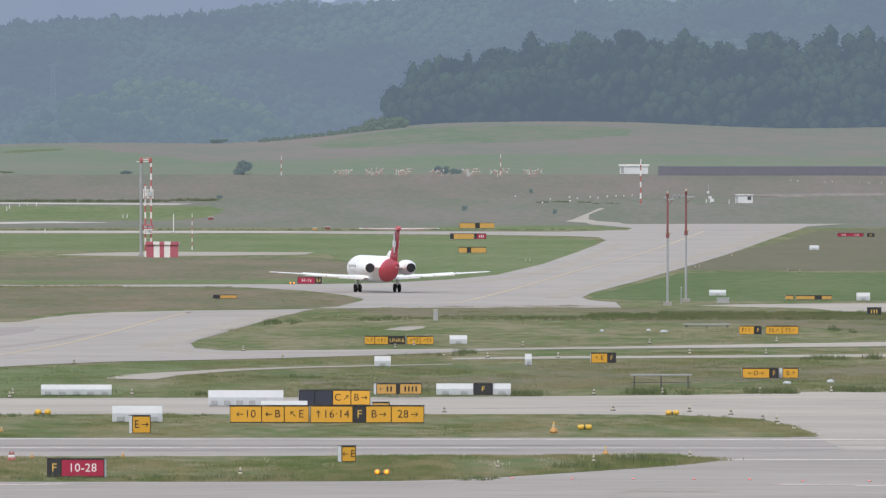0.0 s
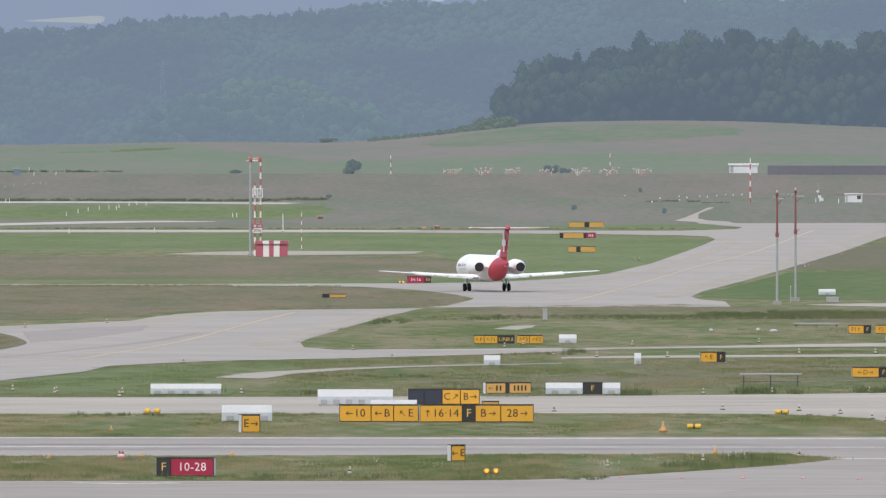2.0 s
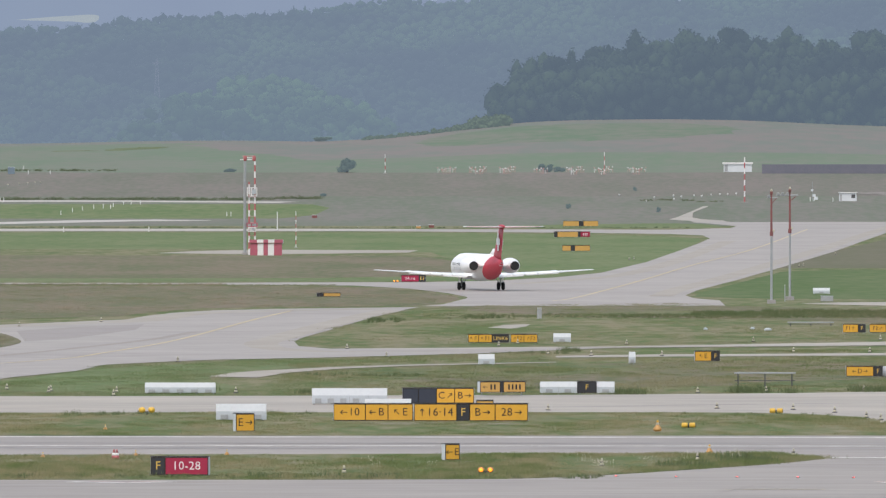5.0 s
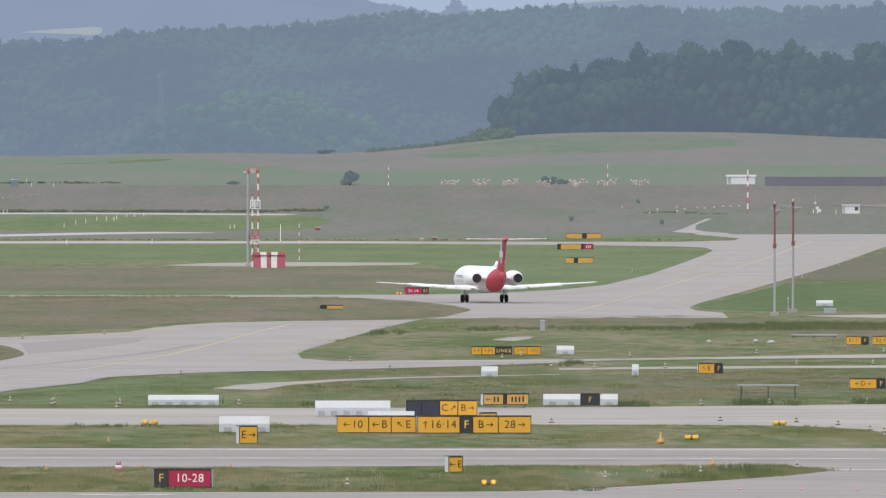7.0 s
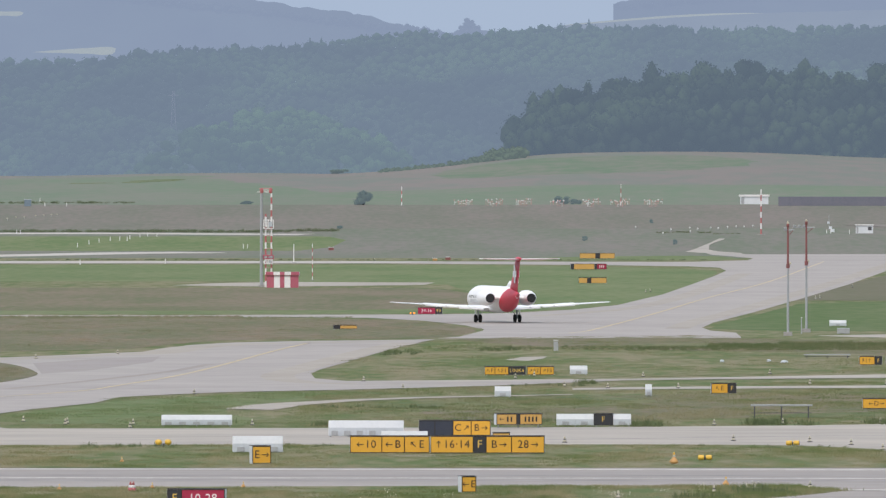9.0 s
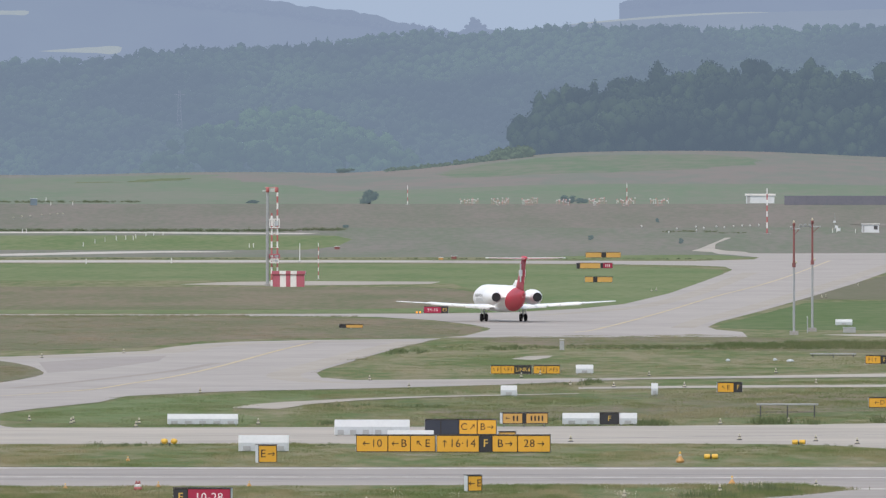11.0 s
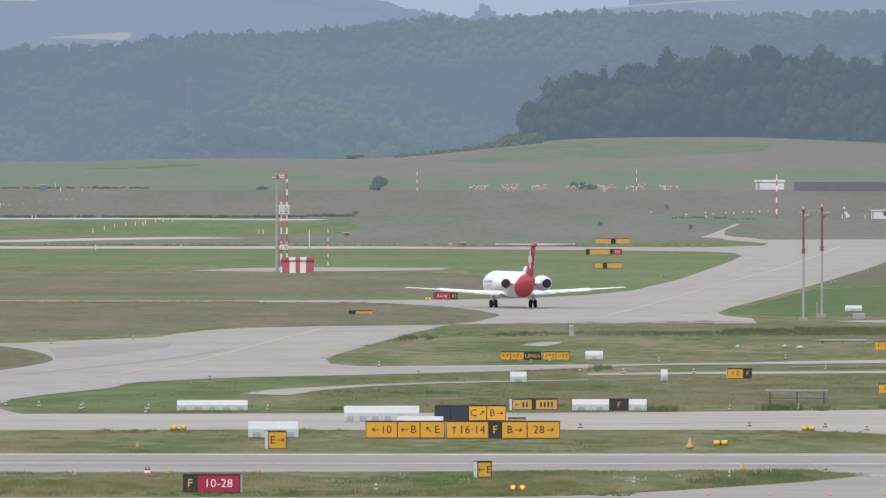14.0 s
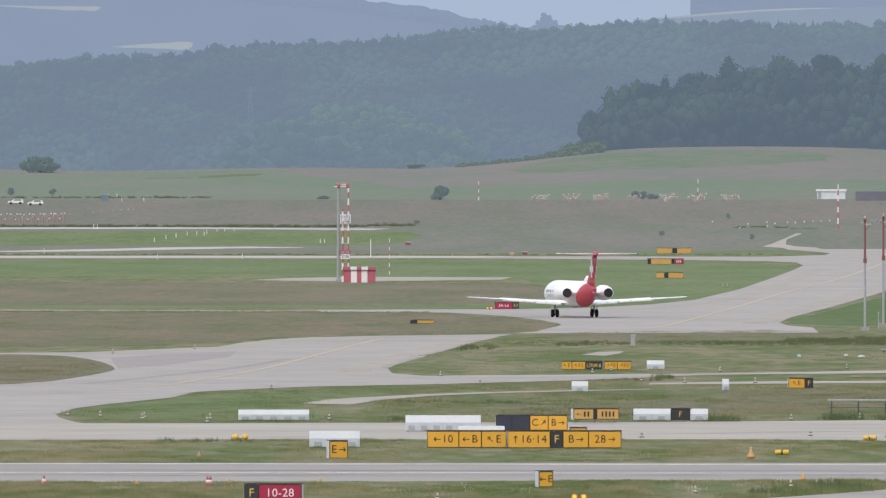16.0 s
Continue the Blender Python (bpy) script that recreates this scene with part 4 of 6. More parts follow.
    for k in (-1, 1):
        part("nose_wheel", lathe([(0.1, -0.09), (0.27, -0.09), (0.33, 0.0), (0.27, 0.09), (0.1, 0.09)], 18, Matrix.Translation((k * 0.17, 14.0, 0.33)) @ pose(0, 0, 0, 0, 90, 0)), TYRE, nose)
    belly = loft([[(1.35 * q * math.cos(a), 5.2 - 9.4 * k / 6, 1.75 + 0.55 * q * math.sin(a)) for a in [2 * math.pi * j / 16 for j in range(16)]] for k, q in enumerate((0.2, 0.8, 1, 1, 1, 0.8, 0.2))])
    part("belly_fairing", belly, AIR_WHITE, fuselage)
    return top


airliner(-8.28, 1709.8, 10.2)


# ---- masts, poles and cabins ----
def banded_pole(name, x, y, high, r, bands, first, label, category, z=0.0, lean=1.0):
    top = thing(name, x, y, z, 0, label, category)
    part("base", box(0, 0, 0.06, r * 8, r * 8, 0.14, 0.02), CONCRETE_BASE, top)
    for k in range(bands):
        a, b = high * k / bands, high * (k + 1) / bands
        part("band", rod((0, 0, a), (0, 0, b), r * (1 - 0.3 * k / bands), r * (1 - 0.3 * (k + 1) / bands), 10), (RED_PAINT, WHITE_PAINT)[(k + first) % 2], top)
    return top


def glide_mast(x, y):
    """Two slim tubes in red and white bands, tied by rungs, beside a grey cable pole."""
    px = 0.09
    top = thing("antenna_mast", x, y, 0, 0, "red and white banded mast with white antenna platforms", "mast")
    step = 11.8 * px
    left, right = -7 * px, 3.5 * px
    for at, bands in ((left, 12), (right, 15)):
        for k in range(bands):
            bm = rod((at, 0, step * k), (at, 0, min(step * (k + 1), (134 if bands == 12 else 172) * px)), 0.15, sides=10)
            add_rod(bm, (at, 0, step * k - 0.03), (at, 0, step * k + 0.05), 0.19, sides=10)
            part("band", bm, (WHITE_PAINT, RED_PAINT)[k % 2], top)
    for k in range(1, 11):
        part("rung", rod((left, 0.05, step * k), (right, 0.05, step * k), 0.035, sides=6), PINK_PAINT, top)
    for low, tall, wide, mat in ((108, 15, 19, WHITE_PAINT), (43, 7, 15, WHITE_PAINT), (52, 6, 20, CABIN_RED)):
        z0, z1, w = low * px, (low + tall) * px, wide * px
        mid = (left + right) / 2
        bm = bmesh.new()
        for z in (z0, z1):
            for ey in (-0.5, 0.5):
                add_box(bm, mid, ey, z, w, 0.12, 0.13)
            for s in (-1, 1):
                add_box(bm, mid + s * (w / 2 - 0.06), 0, z, 0.12, 1.0, 0.13)
        for s in (-1, -0.1, 1):
            for ey in (-0.5, 0.5):
                add_box(bm, mid + s * (w / 2 - 0.07), ey, (z0 + z1) / 2, 0.13, 0.13, z1 - z0)
        platform = part("platform", bm, mat, top, "railed antenna platform")
        part("antenna", box(mid + w * 0.18, -0.1, (z0 + z1) / 2, w * 0.35, 0.5, (z1 - z0) * 0.6, 0.04), PANEL_GREY, platform)
        part("antenna", box(mid - w * 0.25, -0.1, (z0 + z1) / 2 + 0.06, w * 0.2, 0.45, (z1 - z0) * 0.75, 0.04), WHITE_PAINT, platform)
    high = 172 * px
    pole = thing("cable_pole", x - 15 * px, y + 0.5, 0, 0, "slim grey steel cable pole beside the mast", "pole")
    part("shaft", rod((0, 0, 0), (0, 0, high), 0.27, 0.22, 12), GREY_METAL, pole)
    head = part("head", box(6.5 * px, 0, high + 9 * px, 22 * px, 0.3, 1.4 * px, 0.03), PINK_PAINT, pole, "red head frame, paled for haze")
    part("cross_arm", box(5 * px, 0, high + 2.5 * px, 27 * px, 0.2, 1.3 * px, 0.03), WHITE_PAINT, head)
    part("upper_arm", box(8 * px, 0, high + 6 * px, 12 * px, 0.2, 1.2 * px, 0.03), WHITE_PAINT, head)
    for s in (0.5, 17.0):
        part("lamp", lathe([(0.2, high), (0.30, high + 0.2), (0.30, high + 0.7), (0.15, high + 0.9)], 12, Matrix.Translation((s * px, 0, 0))), RED_PAINT, head, "red lamp head")
    part("foot", box(0, 0, 0.2, 0.9, 0.9, 0.4, 0.05), CONCRETE_BASE, pole)


glide_mast(-48.43, 2235.3)


def striped_cabin(x, y, wide, high, label):
    top = thing("equipment_cabin", x, y, 0, 0, label, "cabin")
    at = -wide / 2
    for k, share in enumerate((0.23, 0.19, 0.14, 0.19, 0.25)):
        w = wide * share
        mat = (CABIN_RED, WHITE_PAINT)[k % 2]
        part("wall_panel", box(at + w / 2, 1.2, high * 0.4, w - 0.02, 2.4, high * 0.8, 0.02), mat, top)
        part("roof_panel", box((at + w / 2) * 1.06, 1.2, high * 0.9, w * 1.06, 2.8, high * 0.2, 0.03), mat, top)
        at += w
    door = part("door", box(-wide * 0.01, -0.03, high * 0.38, wide * 0.12, 0.05, high * 0.7, 0.02), CABIN_RED, top, "pinkish red door")
    part("handle", box(wide * 0.03, -0.07, high * 0.4, 0.06, 0.05, 0.18, 0.01), GREY_METAL, door)
    part("eaves", box(0, -0.16, high * 0.79, wide * 1.05, 0.06, 0.12, 0.01), RUST_RED, top, "dark red eaves strip")
    part("vent", box(wide * 0.5, 0.4, high * 0.86, 0.5, 0.5, 0.55, 0.05), WHITE_METAL, top, "white vent box")
    return top


striped_cabin(-46.06, 2224.4, 5.19, 2.60, "low cabin with red and white stripes")
banded_pole("marker_pole", -43.94, 2375.0, 6.43, 0.085, 9, 1, "thin red and white banded pole", "pole")
banded_pole("marker_pole", -56.29, 2832.3, 3.89, 0.10, 1, 1, "thin white painted steel pole", "pole")


def light_pole(x, y, high, label, west, east, lamps, red_share=0.36):
    top = thing("obstacle_light_pole", x, y, 0, 0, label, "pole")
    part("base", box(0, 0, 0.2, 1.0, 1.0, 0.5, 0.05), CONCRETE_BASE, top)
    part("lower_shaft", rod((0, 0, 0), (0, 0, high * (1 - red_share)), 0.15, 0.13, 14), GREY_METAL, top, "grey lower shaft")
    part("upper_shaft", rod((0, 0, high * (1 - red_share)), (0, 0, high), 0.135, 0.11, 14), RUST_RED, top, "faded red upper shaft")
    part("collar", rod((0, 0, high * (1 - red_share) - 0.25), (0, 0, high * (1 - red_share) + 0.25), 0.21, sides=14), RUST_RED, top)
    mid = (west + east) / 2
    arm = part("cross_arm", box(mid, 0, high - 0.35, east - west, 0.16, 0.16, 0.03), GREY_METAL, top, "pale steel cross arm")
    for k in range(lamps):
        lx = west + 0.2 + 0.55 * k
        part("floodlight", box(lx, -0.12, high - 0.16, 0.30, 0.30, 0.22, 0.05), GREY_METAL, arm)
    part("brace", rod((0.1, 0, high - 1.0), (east * 0.8, 0, high - 0.4), 0.04, sides=6), RUST_RED, top)
    part("collar_lamp", lathe([(0.09, 0), (0.13, 0.1), (0.11, 0.26), (0.03, 0.32)], 10, Matrix.Translation((0.26, -0.1, high * (1 - red_share) + 0.2))), LAMP_CREAM, top, "small pale lamp on the collar")
    lamp = part("lamp", lathe([(0.16, high), (0.17, high + 0.3), (0.13, high + 0.36)], 12), RUST_RED, top)
    part("lens", lathe([(0.13, high + 0.36), (0.12, high + 0.52), (0.03, high + 0.66)], 12), LAMP_CREAM, lamp, "cream lamp lens")
    return top


light_pole(26.04, 1572.4, 12.64, "tall steel light pole with a short cross arm", -0.5, 0.75, 1)
light_pole(28.77, 1605.6, 12.78, "tall steel light pole with a long cross arm", -1.6, 1.0, 3)


def white_cabin(x, y, wide, high, label, roof=0.12, dark=False):
    z = height(x, y)
    top = thing("equipment_cabin", x, y, z, 0, label, "cabin")
    part("shell", box(0, 1.5, high * 0.44 - 0.3, wide * 0.92, 3.0, high * 0.88 + 0.6, 0.03), WHITE_METAL, top)
    part("roof", box(0, 1.5, high * (1 - roof / 2), wide, 3.6, high * roof, 0.03), WHITE_PAINT, top, "flat white roof")
    part("door", box(-wide * 0.38, -0.03, high * 0.4, wide * 0.1, 0.05, high * 0.7, 0.01), GREY_METAL, top)
    if dark:
        part("grille", box(wide * 0.28, -0.03, high * 0.55, wide * 0.2, 0.05, high * 0.4, 0.01), DARK_METAL, top, "dark air grille")
    return top


white_cabin(52.56, 3732.0, 8.40, 2.64, "low white cabin with a flat roof", 0.2)
white_cabin(75.95, 3420.0, 4.70, 2.28, "small white cabin with a dark grille", 0.1, True)
banded_pole("marker_pole", 49.66, 3405.5, 11.35, 0.22, 8, 0, "red and white banded pole in the fields", "pole", height(49.66, 3405.5))
banded_pole("marker_pole", 15.78, 3714.0, 5.88, 0.13, 5, 1, "small red and white pole in the fields", "pole", height(15.78, 3714.0))
banded_pole("marker_pole", -44.26, 3714.0, 5.26, 0.14, 5, 1, "small red and white pole in the fields", "pole", height(-44.26, 3714.0))


def red_box(x, y, wide, high, label, mat):
    top = thing("equipment_box", x, y, height(x, y), 0, label, "box")
    part("body", box(0, 0, high * 0.5, wide, 0.8, high, 0.06), mat, top)
    part("lid", box(0, 0, high + 0.04, wide * 1.06, 0.9, 0.1, 0.03), WHITE_METAL, top)
    for s in (-1, 1):
        part("foot", box(s * wide * 0.35, 0, 0.02, 0.15, 0.6, 0.16), DARK_METAL, top)


red_box(-24.85, 2923.1, 1.10, 0.61, "small dark red equipment box by the road", RUST_RED)
red_box(-27.47, 2904.5, 0.97, 0.48, "small orange equipment box by the road", ORANGE)
red_box(-54.85, 3203.1, 1.20, 0.67, "small dark red equipment box in the grass", RUST_RED)
BLUE = material("blue_grey_paint", (0.16, 0.22, 0.27), 0.6, other=(0.13, 0.18, 0.22), scale=0.8)
red_box(-146.47, 3708.0, 1.85, 1.85, "blue-grey equipment cabin at the field edge", BLUE)


# ---- woods and shrubs ----
def scatter(name, templates, places, mat, label, category, flat=True):
    """One mesh of many copies; places: x, y, z, scale, height scale, turn."""
    verts, faces, at = [], [], 0
    for k, (x, y, z, s, h, a) in enumerate(places):
        p, t = templates[k % len(templates)]
        c, n = math.cos(a), math.sin(a)
        q = np.stack([(p[:, 0] * c - p[:, 1] * n) * s + x, (p[:, 0] * n + p[:, 1] * c) * s + y, p[:, 2] * s * h + z], 1)
        verts.append(q)
        faces.append(t + at)
        at += len(p)
    v, f = np.concatenate(verts), np.concatenate(faces)
    me = bpy.data.meshes.new(name)
    me.vertices.add(len(v))
    me.vertices.foreach_set("co", v.astype(np.float32).ravel())
    me.loops.add(f.size)
    me.loops.foreach_set("vertex_index", f.astype(np.int32).ravel())
    me.polygons.add(len(f))
    me.polygons.foreach_set("loop_start", np.arange(0, f.size, 3, dtype=np.int32))
    if flat is False:
        me.polygons.foreach_set("use_smooth", np.ones(len(f), dtype=bool))
    me.update(calc_edges=True)
    me.materials.append(mat)
    return tagged(new(name, me), label, category, kind="stuff")

def crown_template(seed, lobes, clumps, rx, rz, size, low=0.22, high=0.42):
    """A crown of many lobes; on each lobe's skin sit small ragged leaf clumps."""
    r = random.Random(seed)
    pts, tris = [], []
    places = [(Vector((r.uniform(-0.62, 0.62), r.uniform(-0.62, 0.62), r.uniform(-0.6, 0.62))), r.uniform(low, high)) for _ in range(lobes)]
    bm = bmesh.new()
    bmesh.ops.create_icosphere(bm, subdivisions=1, radius=1.0)
    ball = [v.co.copy() for v in bm.verts]
    bm.faces.ensure_lookup_table()
    skin = [tuple(v.index for v in f.verts) for f in bm.faces]
    bm.free()
    for c, s in places:
        at = len(pts)
        for v in ball:
            q = c + v * s * 0.86 * (1 + 0.5 * noise.noise(v * 2.0 + c * 5))
            pts.append((q.x * rx, q.y * rx, q.z * rz))
        tris += [tuple(k + at for k in f) for f in skin]
    for _ in range(clumps):
        c, s = r.choice(places)
        way = Vector((r.gauss(0, 1), r.gauss(0, 1), r.gauss(0, 1) + 0.25)).normalized()
        q = c + way * s * r.uniform(0.84, 1.04)
        q = Vector((q.x * rx, q.y * rx, q.z * rz))
        at = len(pts)
        for _ in range(3):
            axis = Vector((r.gauss(0, 1), r.gauss(0, 1), r.gauss(0, 0.7))).normalized() * size * r.uniform(0.4, 1.2)
            pts += [tuple(q + axis), tuple(q - axis)]
        tris += [(at + i, at + j, at + k) for i in (0, 1) for j in (2, 3) for k in (4, 5)]
    return np.array(pts), np.array(tris)


CROWNS = [crown_template(s, 11, 420, 6.4, 6.4, 0.34, 0.34, 0.52) for s in range(7)] + [crown_template(30, 9, 200, 2.6, 6.5, 0.36)]
rnd = random.Random(4)


def canopy(x):
    """Height of the near wood's tree tops, along its front."""
    return float(np.interp(x, [-20, -16.7, -13, -9.6, -6, 3, 25, 59, 85, 118, 139, 190], [25, 28, 34.5, 40.5, 43.8, 45.2, 49.3, 51.5, 50.3, 51, 51.5, 52])) + 0.8 * math.sin(x * 0.43 + 1) + 1.6 * math.exp(-((x - 57) / 2.2) ** 2)


near_wood = []
for row in range(6):
    y = 4225 + row * 11
    x = -16.4 + row * 0.8
    while x < 190:
        topz = canopy(x) - (5 - row) * 2.4 + rnd.uniform(-2.0, 1.0)
        base = height(x, y)
        s = rnd.uniform(0.75, 1.2)
        z = topz - 5.2 * s
        stack = 5 if row == 0 else 1
        while z > base - 2 and stack > 0:
            near_wood.append((x + rnd.uniform(-1, 1), y + rnd.uniform(-2, 2), z, s, rnd.uniform(0.9, 1.3), rnd.uniform(0, 6.3)))
            z -= 5.5 * s
            stack -= 1
        x += rnd.uniform(4.2, 6.8)
# backing sheet in leaf colour, added to stand in for the wood's shaded inside
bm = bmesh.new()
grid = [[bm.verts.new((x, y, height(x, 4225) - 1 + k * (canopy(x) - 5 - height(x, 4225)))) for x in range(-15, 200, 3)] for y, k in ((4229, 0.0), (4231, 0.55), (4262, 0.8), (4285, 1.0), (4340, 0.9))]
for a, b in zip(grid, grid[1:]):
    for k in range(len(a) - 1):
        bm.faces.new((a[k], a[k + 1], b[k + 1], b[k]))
tagged(part("backdrop_understorey", bm, LEAF_WOOD), "foliage-coloured sheet closing gaps in the wood", "forest", kind="structure")
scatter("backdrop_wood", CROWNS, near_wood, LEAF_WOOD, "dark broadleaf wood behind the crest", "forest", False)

# the long wooded hill behind
SKY_X = [-320, -226, -207, -163, -134, -100, -81, -55, -34, -4, 16, 55, 110, 180, 320]
SKY_Z = [52, 57, 60, 62.5, 66, 66.5, 68.5, 72, 71, 73.5, 73.5, 72.5, 74, 75, 75]


def hill(x, y):
    k = min(1.0, max(0.0, (y - 4420) / 300))
    ridge = float(np.interp(x, SKY_X, SKY_Z)) - 5
    return 16 + (ridge - 16) * (k ** 0.9) + (3.6 * math.sin(x * 0.045 + y * 0.02) + 3.2 * math.sin(x * 0.017 + 1 - y * 0.011) + 1.4 * math.sin(x * 0.11 + y * 0.05)) * (1 - k)


bm = bmesh.new()
grid = [[bm.verts.new((x, y, 0 if y < 4420 else hill(x, y) - 1.0)) for x in range(-420, 421, 14)] for y in [4404] + list(range(4420, 4721, 20)) + [4900]]
for a, b in zip(grid, grid[1:]):
    for k in range(len(a) - 1):
        bm.faces.new((a[k], a[k + 1], b[k + 1], b[k]))
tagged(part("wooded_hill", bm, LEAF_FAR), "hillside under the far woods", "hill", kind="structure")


FAR_CROWNS = [crown_template(40 + s, 4, 34, 3.4, 2.6, 0.30, 0.45, 0.68) for s in range(7)]
far_wood = []
for row in range(24):
    y = 4425 + row * 12.4
    x = -330.0 + rnd.uniform(0, 4)
    while x < 300:
        far_wood.append((x, y + rnd.uniform(-4, 4), hill(x, y) + rnd.uniform(-0.3, 1.0), rnd.uniform(0.8, 1.5) * (1 if row < 22 else 0.78), rnd.uniform(0.85, 1.35), rnd.uniform(0, 6.3)))
        x += rnd.uniform(2.8, 5.0) * (1 if row < 22 else 0.42)
for step in range(6):
    x = -330.0
    while x < 60:
        far_wood.append((x, 4421 - step * 3 + rnd.uniform(-2, 2), hill(x, 4420) - 1.5 - step * 3.2, rnd.uniform(0.8, 1.4), rnd.uniform(0.85, 1.35), rnd.uniform(0, 6.3)))
        x += rnd.uniform(2.8, 5.0)
# nearer knoll at the hill's foot; greener colour, thinner haze glow, imitating light
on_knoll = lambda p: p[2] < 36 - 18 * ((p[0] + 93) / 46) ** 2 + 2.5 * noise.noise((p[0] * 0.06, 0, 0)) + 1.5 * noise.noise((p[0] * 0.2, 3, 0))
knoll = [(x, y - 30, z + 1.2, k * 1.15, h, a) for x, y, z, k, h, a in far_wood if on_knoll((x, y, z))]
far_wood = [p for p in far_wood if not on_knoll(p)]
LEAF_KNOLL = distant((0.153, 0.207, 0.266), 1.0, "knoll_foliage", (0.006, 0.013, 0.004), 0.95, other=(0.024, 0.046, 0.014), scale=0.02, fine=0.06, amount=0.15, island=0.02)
scatter("backdrop_knoll_wood", FAR_CROWNS, knoll, LEAF_KNOLL, "low knoll wood with light and thinner haze painted in", "forest", False)
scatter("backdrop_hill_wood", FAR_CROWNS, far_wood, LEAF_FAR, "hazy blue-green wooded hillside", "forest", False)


# last ridges on the horizon
def backdrop(name, line, y, mat, label, fall=40):
    bm = bmesh.new()
    rows = []
    soft = np.convolve([z for _, z in line], np.ones(25) / 25, "same")
    base = lambda x: float(np.interp(x, [p[0] for p in line][12:-12], soft[12:-12]))
    for x, z in line:
        rows.append((bm.verts.new((x, y, z)), bm.verts.new((x, y - 2, base(x) - 3)), bm.verts.new((x, y - 60, base(x) - fall)), bm.verts.new((x, y - 70, 0))))
    for a, b in zip(rows, rows[1:]):
        for k in range(3):
            bm.faces.new((a[k], b[k], b[k + 1], a[k + 1]))
    return tagged(part(name, bm, mat), label, "hills", kind="structure")


# ridges and slope hold their distance haze as emission
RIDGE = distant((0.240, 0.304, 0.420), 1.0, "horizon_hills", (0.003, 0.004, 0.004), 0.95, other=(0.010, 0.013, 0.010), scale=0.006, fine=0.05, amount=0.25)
# glowing sheet added to stand in for bluer sky above the ridges
HAZE_BANK = distant((0.372, 0.468, 0.605), 1.0, "horizon_sky_glow", (0.01, 0.01, 0.01), 0.95, other=(0.012, 0.012, 0.012), scale=0.002)
bm = bmesh.new()
rim = [[bm.verts.new((x, 4925 + dy, z)) for x in range(-1200, 1201, 100)] for dy, z in ((0, 0), (0, 120), (20, 200))]
for a, b in zip(rim, rim[1:]):
    for k in range(len(a) - 1):
        bm.faces.new((a[k], a[k + 1], b[k + 1], b[k]))
tagged(part("backdrop_haze", bm, HAZE_BANK), "glowing sheet standing in for bluish horizon sky", "sky", kind="structure")
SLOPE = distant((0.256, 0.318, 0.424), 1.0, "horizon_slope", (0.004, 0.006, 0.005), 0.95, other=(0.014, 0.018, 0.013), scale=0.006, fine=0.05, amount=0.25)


def ridge_line(xs, zs, rough):
    out, x = [], xs[0]
    while x <= xs[-1]:
        z = float(np.interp(x, xs, zs))
        out.append((x, z + rough * (noise.noise((x * 0.12, 3, 0)) + 0.6 * noise.noise((x * 0.5, 7, 0)))))
        x += 1.5
    return out


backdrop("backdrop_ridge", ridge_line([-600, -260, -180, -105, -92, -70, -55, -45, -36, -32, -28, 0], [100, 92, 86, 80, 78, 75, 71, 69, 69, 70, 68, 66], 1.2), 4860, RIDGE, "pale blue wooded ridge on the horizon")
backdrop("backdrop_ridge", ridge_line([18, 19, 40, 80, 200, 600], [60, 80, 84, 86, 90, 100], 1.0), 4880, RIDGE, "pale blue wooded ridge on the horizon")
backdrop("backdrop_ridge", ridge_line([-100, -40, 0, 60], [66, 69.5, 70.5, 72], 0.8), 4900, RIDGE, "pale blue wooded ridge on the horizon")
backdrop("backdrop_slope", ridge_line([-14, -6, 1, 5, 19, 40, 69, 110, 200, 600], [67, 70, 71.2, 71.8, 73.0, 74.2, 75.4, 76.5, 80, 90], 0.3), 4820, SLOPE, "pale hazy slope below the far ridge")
ridge_trees = []
for x0, x1, z0, z1, y, n in ((-170, -62, 85.5, 73, 4855, 130), (-62, -38, 73, 69, 4855, 36), (-37.5, -29.0, 70.0, 71.0, 4850, 22), (-36.5, -30.5, 71.8, 72.6, 4850, 16), (-35, -32, 73.4, 73.6, 4850, 7), (-28, 16, 68.5, 71.5, 4890, 30), (19, 120, 81, 87, 4875, 60)):
    for k in range(n):
        t = (k + rnd.uniform(-0.4, 0.4)) / n
        ridge_trees.append((x0 + (x1 - x0) * t, y, z0 + (z1 - z0) * t + rnd.uniform(-2.6, -1.2), rnd.uniform(0.3, 0.62), rnd.uniform(0.8, 1.3), rnd.uniform(0, 6.3)))
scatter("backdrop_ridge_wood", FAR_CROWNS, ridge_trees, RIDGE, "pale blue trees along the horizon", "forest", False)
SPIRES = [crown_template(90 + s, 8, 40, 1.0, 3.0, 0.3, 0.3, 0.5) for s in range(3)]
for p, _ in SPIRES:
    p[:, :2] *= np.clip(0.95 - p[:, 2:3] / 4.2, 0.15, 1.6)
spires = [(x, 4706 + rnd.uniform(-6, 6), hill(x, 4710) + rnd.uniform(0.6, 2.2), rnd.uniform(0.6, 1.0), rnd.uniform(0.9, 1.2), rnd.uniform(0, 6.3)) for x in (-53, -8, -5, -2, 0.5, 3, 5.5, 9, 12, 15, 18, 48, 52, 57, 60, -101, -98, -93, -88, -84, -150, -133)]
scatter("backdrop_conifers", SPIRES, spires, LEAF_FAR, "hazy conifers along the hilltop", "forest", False)
